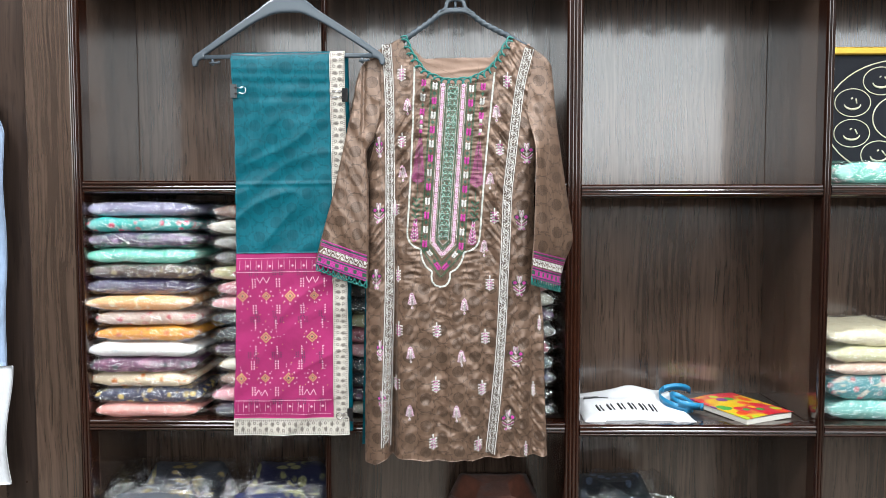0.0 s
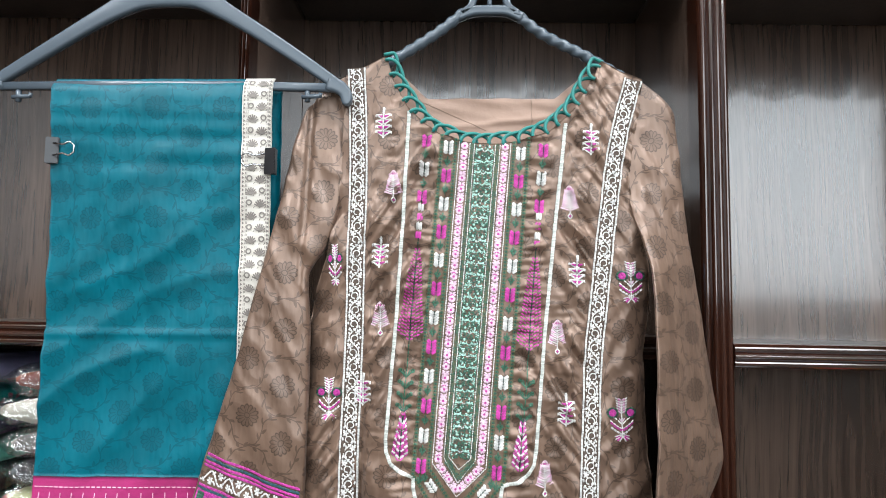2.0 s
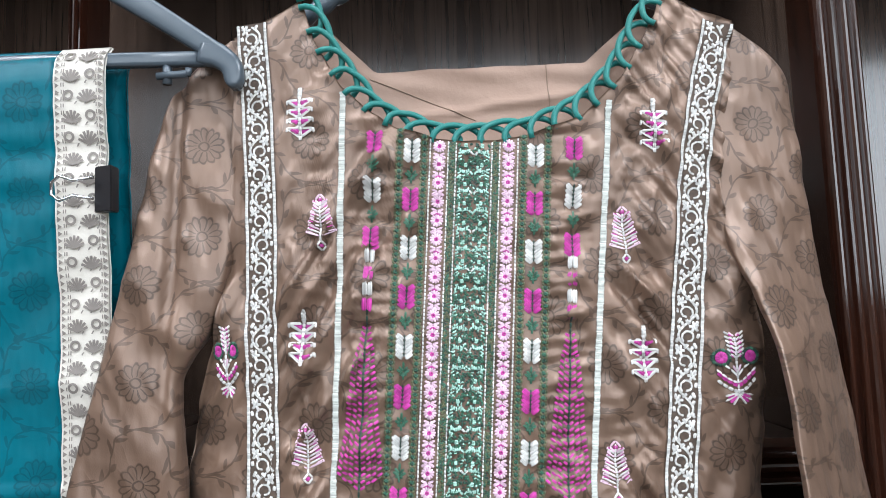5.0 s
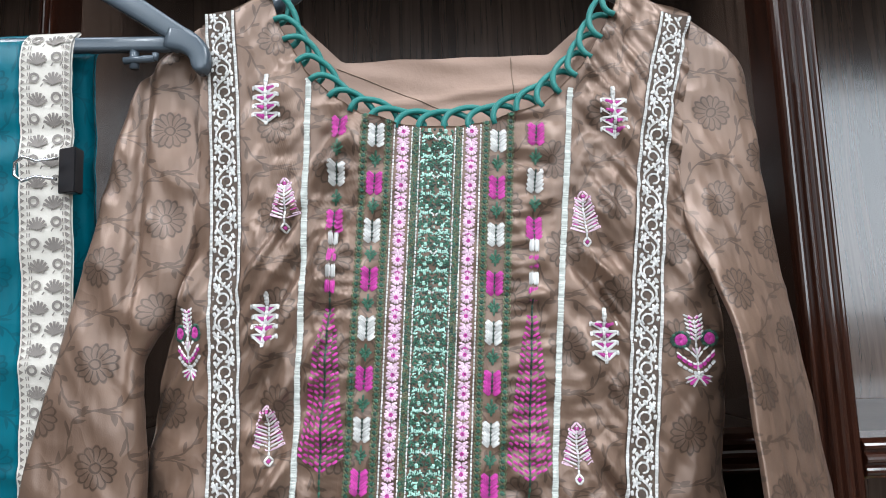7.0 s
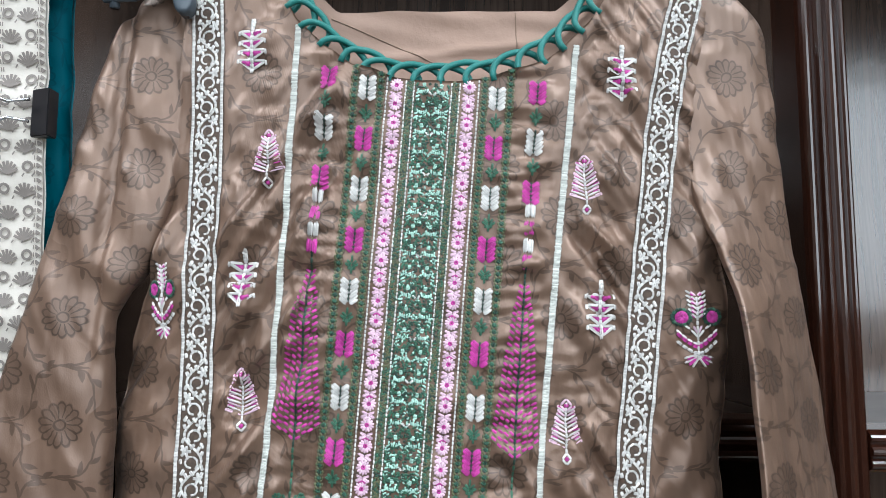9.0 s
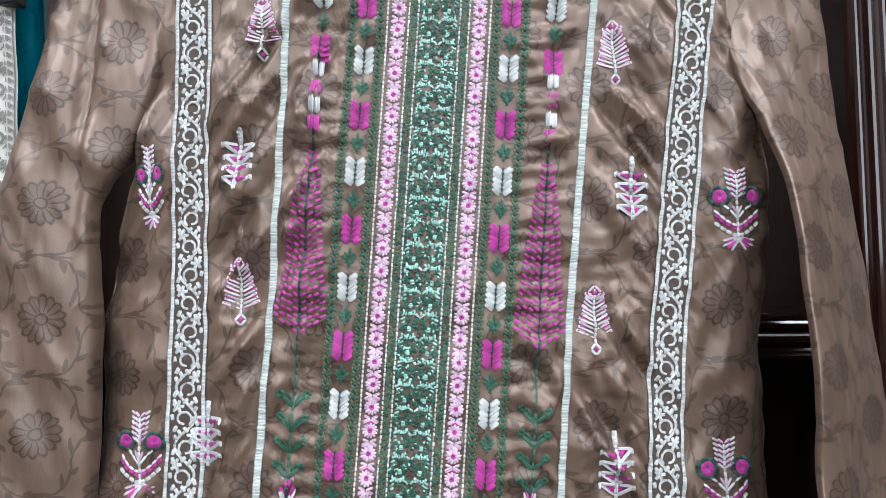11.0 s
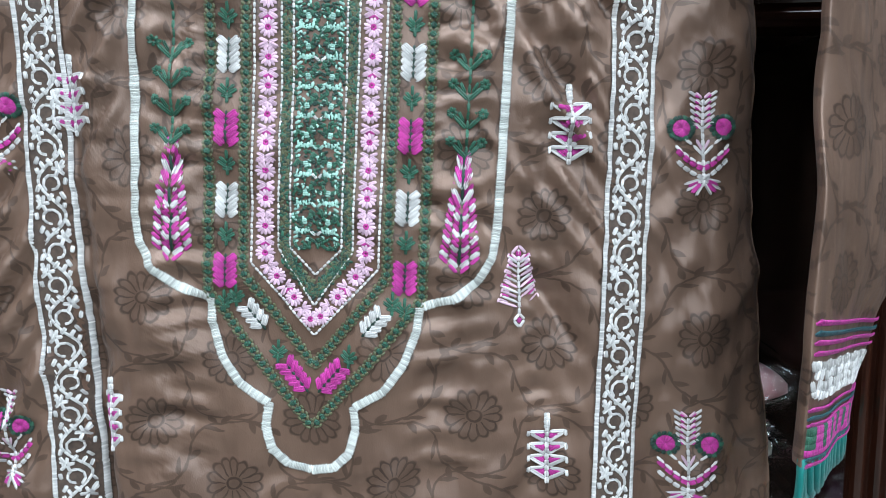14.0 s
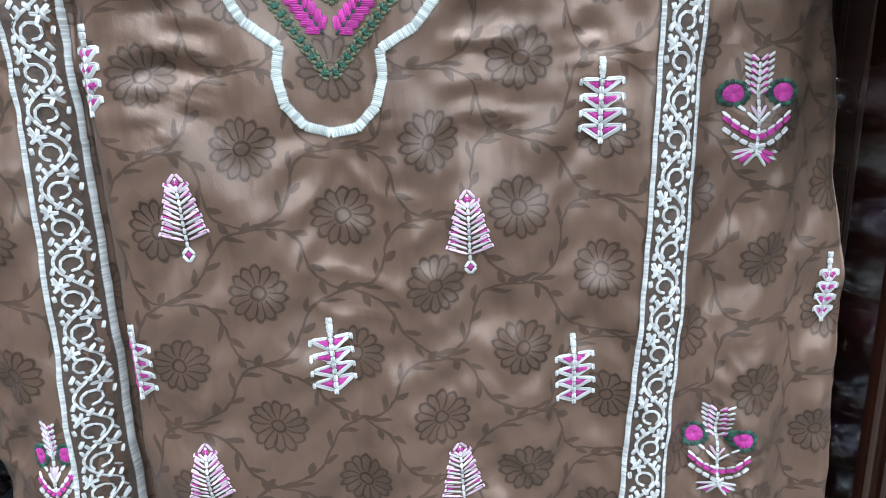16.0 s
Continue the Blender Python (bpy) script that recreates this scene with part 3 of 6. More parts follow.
class Emb:
    """Gathers raised stitches that follow a cloth surface."""

    def __init__(self, surface, mats, lift=0.0006):
        self.s, self.m, self.V, self.F, self.I, self.lift = surface, mats, [], [], [], lift

    def stitch(self, x0, z0, x1, z1, w, mat, h=None):
        dx, dz = x1 - x0, z1 - z0
        ln = math.hypot(dx, dz) or 1e-6
        nx, nz = -dz / ln * w / 2, dx / ln * w / 2
        h = w * 0.26 if h is None else min(h, w * 0.3)
        s, l = self.s, self.lift
        ya, yb = s(x0, z0) - l, s(x1, z1) - l
        n = max(1, min(4, round(w / 0.00075)))
        for k in range(n):
            off = (2 * k + 1 - n) / n
            ja, jb = SRND.uniform(-0.05, 0.07), SRND.uniform(0.93, 1.05)
            dome = h * 0.55 * (1 - off * off)
            sw = 0.62 / n
            o = len(self.V)
            self.V.append((x0 + dx * ja + nx * off * 0.7, ya - dome * 0.3, z0 + dz * ja + nz * off * 0.7))
            for q in (0.2, 0.8):
                x, z, y = x0 + dx * q + nx * off, z0 + dz * q + nz * off, ya + (yb - ya) * q - dome
                self.V += [(x + nx * 2 * sw, y + dome * 0.6, z + nz * 2 * sw), (x - nx * 2 * sw, y + dome * 0.6, z - nz * 2 * sw), (x, y - h * 0.45 - 0.0002, z)]
            self.V.append((x0 + dx * jb + nx * off * 0.7, yb - dome * 0.3, z0 + dz * jb + nz * off * 0.7))
            f = [(0, 3, 1), (0, 2, 3), (1, 3, 6, 4), (3, 2, 5, 6), (4, 6, 7), (6, 5, 7)]
            self.F += [tuple(i + o for i in q) for q in f]
            self.I += [mat] * 6

    def line(self, pts, w, mat, step=0.004, h=None):
        """A run of stitches along a polyline."""
        for (x0, z0), (x1, z1) in zip(pts, pts[1:]):
            n = max(1, round(math.hypot(x1 - x0, z1 - z0) / step))
            for i in range(n):
                a, b = i / n, (i + 1) / n
                self.stitch(x0 + (x1 - x0) * a, z0 + (z1 - z0) * a, x0 + (x1 - x0) * b, z0 + (z1 - z0) * b, w, mat, h)

    def star(self, x, z, r0, r1, n, w, mat, phase=0.0):
        for k in range(n):
            a = phase + 2 * math.pi * k / n
            c, s = math.cos(a), math.sin(a)
            self.stitch(x + c * r0, z + s * r0, x + c * r1, z + s * r1, w, mat)

    def done(self, name, parent, label=""):
        return part(name, mesh(name, self.V, self.F, self.m, self.I), parent, label)


# a motif's points in millimetres, v upward from its lower tip
def place(x, z, tilt=0.0, size=1.0):
    c, s = math.cos(tilt), math.sin(tilt)

    def f(u, v):
        u, v = u * 0.001 * size, v * 0.001 * size
        return x + u * c - v * s, z + u * s + v * c
    return f


rnd = random.Random(4)


def ladder_tree(x, z, squeeze=1.0):
    e, p = Emb(body_y, [WHITE_T, PINK_T, PALE_T]), place(x, z, rnd.uniform(-0.03, 0.03))

    def st(u0, v0, u1, v1, w, m):
        e.stitch(*p(u0 * squeeze, v0), *p(u1 * squeeze, v1), w * 0.001, m)
    for v in range(0, 36, 3):
        st(0, v, 0, v + 3.4, 2.0 if v < 29 else 2.6, 0)
    for v in (29.5, 31.5, 33.5):
        st(-1.7, v, 1.7, v + 0.5, 1.6, 0)
    for vt in (8.0, 14.3, 20.6, 27.0):
        for s in (-1, 1):
            st(s * 8.6, vt, 0, vt - 6.0, 1.7, 0)
            st(s * 8.8, vt + 0.3, s * 0.8, vt, 1.5, 0)
            st(s * 8.6, vt + 0.8, s * 8.9, vt - 2.6, 1.4, 0)
            st(s * 6.2, vt - 0.9, s * 3.4, vt - 1.9, 1.6, 1)
            st(s * 4.4, vt - 0.9, s * 1.2, vt - 3.6, 1.9, 1)
            st(s * 2.4, vt - 0.8, s * 1.0, vt - 2.6, 1.6, 1)
    return e.done("embroidered_ladder_tree", kurta)


def fir_tree(x, z):
    e, p = Emb(body_y, [PALE_T, PINK_T, WHITE_T]), place(x, z, rnd.uniform(-0.04, 0.04))

    def st(u0, v0, u1, v1, w, m):
        e.stitch(*p(u0, v0), *p(u1, v1), w * 0.001, m)
    for s in (-1, 1):
        st(0, 0, s * 2.6, 3.2, 1.2, 2), st(s * 2.6, 3.2, 0, 6.4, 1.2, 2)
    st(-1.2, 3.2, 1.2, 3.2, 1.9, 1), st(-0.6, 2.2, 0.7, 4.4, 1.6, 1)
    for v in range(6, 36, 3):
        st(0, v, 0, v + 3.2, 1.1, 2)
    v = 10.5
    k = 0
    while v < 32:
        w = 9.4 - (v - 10.5) * 0.24 + (0.7 if k % 3 == 0 else 0)
        for s in (-1, 1):
            st(s * w, v + 2.6, s * 0.3, v - 1.2, 0.95, 2 if k % 2 else 0)
            st(s * w * 0.95, v + 3.5, s * w * 0.5, v + 1.6, 0.6, 1 if k % 2 else 0)
            st(s * w, v + 1.8, s * (w - 0.8), v + 3.6, 0.7, 0)
        v += 2.25
        k += 1
    for s in (-1, 1):
        st(0, 30.5, s * 3.4, 34, 1.1, 0), st(s * 3.4, 34, 0, 38, 1.1, 0)
    st(-1.5, 34, 1.5, 34, 1.8, 1), st(0, 32.6, 0, 35.6, 1.6, 1)
    return e.done("embroidered_fir", kurta)


def bouquet(x, z, squeeze=1.0):
    e, p = Emb(body_y, [WHITE_T, PINK_T, PALE_T, DKGREEN_T, GREEN_T]), place(x, z, rnd.uniform(-0.03, 0.03))

    def st(u0, v0, u1, v1, w, m):
        e.stitch(*p(u0 * squeeze, v0), *p(u1 * squeeze, v1), w * 0.001, m)
    for v in range(5, 44, 3):
        st(0, v, 0, v + 3.3, 1.4, 0)
    for s in (-1, 1):
        st(0, 7, s * 4.4, 0.5, 1.3, 0), st(0, 8, s * 9, 3.2, 1.3, 0), st(s * 1.4, 6.6, s * 6.2, 2.2, 1.7, 1), st(0, 8.6, s * 9.4, 6.4, 1.2, 0), st(s * 2, 7.6, s * 7.4, 5.2, 1.3, 1)
        for q in range(4):
            a, b = q / 4, (q + 1) / 4
            st(s * 13 * a, 9 + 8 * a ** 1.4, s * 13 * b, 9 + 8 * b ** 1.4, 1.8, 0)
            st(s * 13 * a, 13 + 9 * a ** 1.4, s * 13 * b, 13 + 9 * b ** 1.4, 2.2, 1)
            st(s * 13.4 * a, 14.8 + 9.2 * a ** 1.4, s * 13.4 * b, 14.8 + 9.2 * b ** 1.4, 1.1, 0)
        st(0, 19, s * 5, 24, 1.1, 0), st(s * 5, 24, s * 9, 27, 1.1, 0), st(0, 21, s * 3.2, 26.5, 1.1, 2)
        cu, cv = s * 10.0, 31.5
        for k in range(15):
            a = 2 * math.pi * k / 15
            st(cu + 4.0 * math.cos(a), cv + 3.6 * math.sin(a), cu + 7.2 * math.cos(a), cv + 6.0 * math.sin(a), 2.0, 3 if k % 3 else 4)
        for k in range(12):
            a = 2 * math.pi * k / 12 + 0.2
            st(cu, cv, cu + 4.6 * math.cos(a), cv + 4.2 * math.sin(a), 1.9, 1)
    for r in range(6):
        v = 31 + r * 2.7
        for s in (-1, 1):
            st(s * 0.4, v, s * 3.6, v + 2.6, 1.2, 2 if r % 2 else 0), st(s * 3.0, v + 1.0, s * (5.2 + r * 0.35), v + 3.4, 1.2, 0), st(s * 1.6, v + 0.2, s * 4.2, v + 1.8, 0.9, 1)
    return e.done("embroidered_bouquet", kurta)


for x, z in ((-0.0885, 1.7285), (-0.090, 1.5795), (0.145, 1.7095), (0.127, 1.5595), (0.1135, 1.408), (0.102, 1.2565), (-0.017, 1.152), (0.091, 1.135),
             (-0.021, 1.027), (0.082, 1.019), (-0.029, 0.897), (0.072, 0.892)):
    ladder_tree(x, z)
for x, z, q in ((-0.107, 1.428, 0.95), (-0.103, 1.279, 0.6), (-0.1035, 1.154, 0.95), (-0.111, 1.030, 0.9)):
    ladder_tree(x, z, q)
for x, z in ((-0.0755, 1.6535), (-0.0885, 1.505), (0.1205, 1.636), (0.1045, 1.486), (0.090, 1.3345), (-0.072, 1.218), (0.045, 1.204),
             (-0.0765, 1.0955), (0.0375, 1.0865), (-0.082, 0.9625), (0.0245, 0.9605)):
    fir_tree(x, z)
for x, z, q in ((0.1875, 1.5415, 1.0), (0.1745, 1.3915, 1.0), (0.168, 1.243, 1.0), (0.159, 1.083, 1.0), (0.139, 0.938, 1.0), (-0.140, 1.5595, 0.55), (-0.1435, 1.411, 0.9), (-0.152, 1.262, 0.7), (-0.146, 1.10, 0.55), (-0.142, 0.985, 0.6)):
    bouquet(x, z, q)
for x, z in ((0.2135, 1.163), (0.199, 1.012), (0.180, 0.878)):
    ladder_tree(x, z, 0.45)


# ---- the two lace bands ----
def centre_line(rows, n=400):
    f = smooth_table([(z, x) for x, z in rows])
    z1, z0 = rows[0][1], rows[-1][1]
    pts = [(f(z), z) for z in np.linspace(z1, z0, n)]
    d = [0.0]
    for a, b in zip(pts, pts[1:]):
        d.append(d[-1] + math.hypot(b[0] - a[0], b[1] - a[1]))
    xs, zs = [q[0] for q in pts], [q[1] for q in pts]

    def at(s, off):
        x, z = float(np.interp(s, d, xs)), float(np.interp(s, d, zs))
        x2, z2 = float(np.interp(s + 0.002, d, xs)), float(np.interp(s + 0.002, d, zs))
        x1, z1_ = float(np.interp(s - 0.002, d, xs)), float(np.interp(s - 0.002, d, zs))
        tx, tz = x2 - x1, z2 - z1_
        ln = math.hypot(tx, tz) or 1
        return x - tz / ln * off, z + tx / ln * off
    return at, d[-1]


def ribbon(at, length, o0, o1, surface, lift, step=0.003, k=4, s0=0.0):
    n = max(2, int((length - s0) / step))
    V, F = [], []
    for i in range(n + 1):
        s = s0 + (length - s0) * i / n
        for j in range(k):
            x, z = at(s, o0 + (o1 - o0) * j / (k - 1))
            V.append((x, surface(x, z) - lift, z))
    for i in range(n):
        for j in range(k - 1):
            a = i * k + j
            F.append((a, a + 1, a + k + 1, a + k))
    return V, F


NET = cloth("brown_net_ground", "4a3c32", 0.8, 0.25, 300, 0.3)


def vine(e, at, length, s0, period, amp, w, scale=1.0):
    """White trailing stem with curls, star flowers and leaves."""
    def st(sa, oa, sb, ob, ww):
        e.stitch(*at(sa, oa), *at(sb, ob), ww, 0)
    s = s0
    n = 14
    while s < length - 0.002:
        for i in range(n):
            a, b = s + period * i / n, s + period * (i + 1.25) / n
            if b < length:
                st(a, amp * math.sin(2 * math.pi * i / n), b, amp * math.sin(2 * math.pi * (i + 1.25) / n), w)
        for half in (0, 1):
            sg = 1 if half == 0 else -1
            c = s + period * (0.25 + 0.5 * half)
            if c + period * 0.2 > length:
                continue
            cu, r = -sg * amp * 0.16, amp * 0.80
            for i in range(8):
                a0, a1 = 0.6 + i * 0.72, 0.6 + (i + 1.2) * 0.72
                q = 1 - i * 0.05
                st(c + 0.0012 + r * q * math.cos(a0), cu + sg * r * q * math.sin(a0), c + 0.0012 + r * q * math.cos(a1), cu + sg * r * q * math.sin(a1), w * 0.85)
            fs, fo = c - period * 0.17, -sg * amp * 0.72
            for k in range(5):
                a = 2 * math.pi * k / 5 + 0.4 * sg
                st(fs, fo, fs + 0.0040 * scale * math.cos(a), fo + 0.0036 * scale * math.sin(a), w * 1.15)
            for ds, do, ls, lo in ((0.30, -0.75, 0.0038, -0.002), (0.36, -0.2, 0.0032, 0.0028), (-0.32, 0.35, -0.0038, 0.0022), (0.12, 0.95, 0.0036, 0.0012), (0.52, 0.75, 0.0034, 0.0014), (-0.10, -1.25, 0.0036, 0.0006), (-0.42, -0.9, -0.003, -0.0016), (0.62, -1.05, 0.003, 0.001)):
                b0, o0 = c + ds * period * 0.5, sg * amp * do
                st(b0, o0, b0 + ls * scale, o0 + sg * lo * scale, w * 1.35)
        s += period


def lace_band(rows, label):
    at, ln = centre_line(rows)
    band = part("lace_band", mesh("lace_band", *ribbon(at, ln, -0.0105, 0.0105, body_y, 0.0007), NET), kurta, label)
    for o in (-0.0094, 0.0094):
        e = Emb(body_y, [WHITE_T], 0.0009)
        s = 0.001
        while s < ln - 0.001:
            e.stitch(*at(s, o - 0.0012), *at(s, o + 0.0012), 0.0017, 0, 0.0006)
            s += 0.0016
        e.done("edge_stitching", band)
    e = Emb(body_y, [WHITE_T], 0.0008)
    vine(e, at, ln, 0.002, 0.0315, 0.0058, 0.0014)
    e.done("vine_embroidery", band)


lace_band(LACE_L, "white vine lace band on brown net")
lace_band(LACE_R, "white vine lace band on brown net")

# ---- the yoke ----
OX, OZ, SLOPE = 0.0265, 1.7225, 0.0787
KN = math.hypot(1, SLOPE)


def yoke(a, b):
    """a: to the side of the yoke's middle line, b: down from the neck."""
    return OX + (a - b * SLOPE) / KN, OZ - (b + a * SLOPE) / KN


def top_b(a):
    """Where the neckline cuts the yoke."""
    b = -0.03
    while b < 0.05:
        x, z = yoke(a, b)
        if z < lerp_table(TOP, x) - 0.001:
            return b
        b += 0.0005
    return b


def ystitch(e, a0, b0, a1, b1, w, m):
    e.stitch(*yoke(a0, b0), *yoke(a1, b1), w, m)


def leaf_block(a, b, colour, wide=0.0052, tall=0.014, n=5):
    e = Emb(body_y, [colour, DKGREEN_T])
    for i in range(n):
        q = b - tall / 2 + tall * (i + 0.5) / n
        for s in (-1, 1):
            ystitch(e, a + s * 0.0006, q + 0.0024, a + s * wide, q - 0.0014, 0.0034, 0)
        ystitch(e, a, q - 0.0016, a, q + 0.0016, 0.0009, 1)
    return e.done("leaf_block", kurta)


def sprig(e, a, b, m):
    for s in (-1, 1):
        ystitch(e, a, b + 0.002, a + s * 0.0042, b - 0.0008, 0.0016, m), ystitch(e, a, b + 0.0005, a + s * 0.003, b - 0.0028, 0.0014, m), ystitch(e, a, b + 0.003, a + s * 0.0026, b + 0.0022, 0.0013, m)
    ystitch(e, a, b - 0.006, a, b - 0.001, 0.0013, m), ystitch(e, a, b + 0.001, a, b + 0.006, 0.0013, m)


for s in (-1, 1):
    e = Emb(body_y, [GREEN_T])
    for i in range(12):
        leaf_block(s * 0.0405, 0.0085 + 0.032 * i, PINK_T if i % 2 else WHITE_T)
        if i < 11:
            e = Emb(body_y, [GREEN_T])
            sprig(e, s * 0.0405, 0.0245 + 0.032 * i, 0)
            e.done("sprig", kurta)
    e = Emb(body_y, [GREEN_T])
    sprig(e, s * 0.041, 0.3755, 0)
    for b, m in ((0.003, PINK_T), (0.035, WHITE_T), (0.067, PINK_T)):
        leaf_block(s * 0.0655, b, m)
    e.done("sprig", kurta)
    for b in (0.019, 0.051):
        e = Emb(body_y, [GREEN_T])
        sprig(e, s * 0.0655, b, 0)
        e.done("sprig", kurta)
    e = Emb(body_y, [PINK_T, WHITE_T, DKGREEN_T, OLIVE_T, GREEN_T, PALE_T])
    for b, m in ((0.079, 1), (0.090, 0), (0.101, 1), (0.111, 0)):
        for q in (-1, 1):
            ystitch(e, s * 0.0655 + q * 0.0016, b - 0.0048, s * 0.0655 + q * 0.0016, b + 0.0048, 0.003, m)
    b = 0.114
    while b < 0.355:
        if b < 0.228 or 0.23 < b < 0.304:
            ystitch(e, s * 0.0652, b, s * 0.0652, b + 0.0042, 0.0011, 2 if b < 0.228 else 4)
        b += 0.0038
    rows = 26
    for i in range(rows):
        b = 0.121 + i * 0.00402
        w = 0.0030 + 0.0110 * (i / (rows - 1)) ** 0.8
        for q in (-1, 1):
            k = max(1, round(w / 0.0034))
            for j in range(k):
                a0, a1 = w * j / k + 0.0006, w * (j + 0.9) / k + 0.0006
                g = 0.0100 * w / 0.014
                c0, c1 = b + 0.0060 - g * j / k - 0.001 * (j % 2), b + 0.0060 - g * (j + 0.9) / k - 0.001 * (j % 2)
                ystitch(e, s * 0.0652 + q * a0, c0, s * 0.0652 + q * a1, c1, 0.0014, 0)
                if j % 2:
                    ystitch(e, s * 0.0652 + q * a0, c0 + 0.0018, s * 0.0652 + q * a1, c1 + 0.0018, 0.0006, 3)
    e.done("magenta_tree", kurta, "long magenta embroidered tree")
    e = Emb(body_y, [GREEN_T, WHITE_T, PINK_T, DKGREEN_T])
    for i in range(4):
        b = 0.262 + 0.0125 * i
        for q in (-1, 1):
            ystitch(e, s * 0.065, b + 0.006, s * 0.065 + q * 0.006, b, 0.0018, 0)
            x, z = yoke(s * 0.065 + q * 0.0068, b - 0.001)
            e.star(x, z, 0.0002, 0.0026, 7, 0.0013, 0)
            ystitch(e, s * 0.065 + q * 0.0015, b + 0.003, s * 0.065 + q * 0.004, b - 0.002, 0.0014, 0)
    e.done("green_sprig_column", kurta)
    e = Emb(body_y, [WHITE_T, PINK_T, DKGREEN_T])
    for i in range(7):
        b = 0.306 + i * 0.0072
        w = 0.0028 + 0.0065 * (i / 6)
        for q in (-1, 1):
            k = 1 if i < 3 else 2
            for j in range(k):
                a0, a1 = 0.0006 + (w - 0.0006) * j / k, 0.0006 + (w - 0.0006) * (j + 0.92) / k
                c0, c1 = b + 0.006 - 0.0085 * j / k, b + 0.006 - 0.0085 * (j + 0.92) / k
                ystitch(e, s * 0.0645 + q * a0, c0, s * 0.0645 + q * a1, c1, 0.0023, 0)
                for d in (-0.0024, 0.0022):
                    ystitch(e, s * 0.0645 + q * a0, c0 + d, s * 0.0645 + q * a1, c1 + d, 0.0016, 1)
        ystitch(e, s * 0.0645, b - 0.004, s * 0.0645, b + 0.005, 0.0012, 2)
    e.done("white_and_pink_tree", kurta)


def along(pts, step):
    """Points and headings at even steps along a yoke polyline."""
    out = []
    left = 0.0
    for (a0, b0), (a1, b1) in zip(pts, pts[1:]):
        ln = math.hypot(a1 - a0, b1 - b0)
        t = left
        while t < ln:
            out.append((a0 + (a1 - a0) * t / ln, b0 + (b1 - b0) * t / ln, (a1 - a0) / ln, (b1 - b0) / ln))
            t += step
        left = t - ln
    return out


def chain_border(pts):
    e = Emb(body_y, [GREEN_T, OLIVE_T, DKGREEN_T])
    for i, (a, b, da, db) in enumerate(along(pts, 0.0039)):
        na, nb = -db, da
        for k, (u, v) in enumerate(((1, 0.3), (0.3, 1), (-0.6, 0.9))):
            q = 0.0016
            ystitch(e, a - (da * u + na * v) * q, b - (db * u + nb * v) * q, a + (da * u + na * v) * q, b + (db * u + nb * v) * q, 0.0016, 0 if k else 2)
        for sg in (-1, 1):
            ystitch(e, a + da * 0.001 + na * sg * 0.002, b + db * 0.001 + nb * sg * 0.002, a + da * 0.003 + na * sg * 0.0004, b + db * 0.003 + nb * sg * 0.0004, 0.0011, 1)
            ystitch(e, a - da * 0.0012 + na * sg * 0.0021, b - db * 0.0012 + nb * sg * 0.0021, a + da * 0.0012 + na * sg * 0.0021, b + db * 0.0012 + nb * sg * 0.0021, 0.0009, 1)
    e.done("chain_border", kurta)


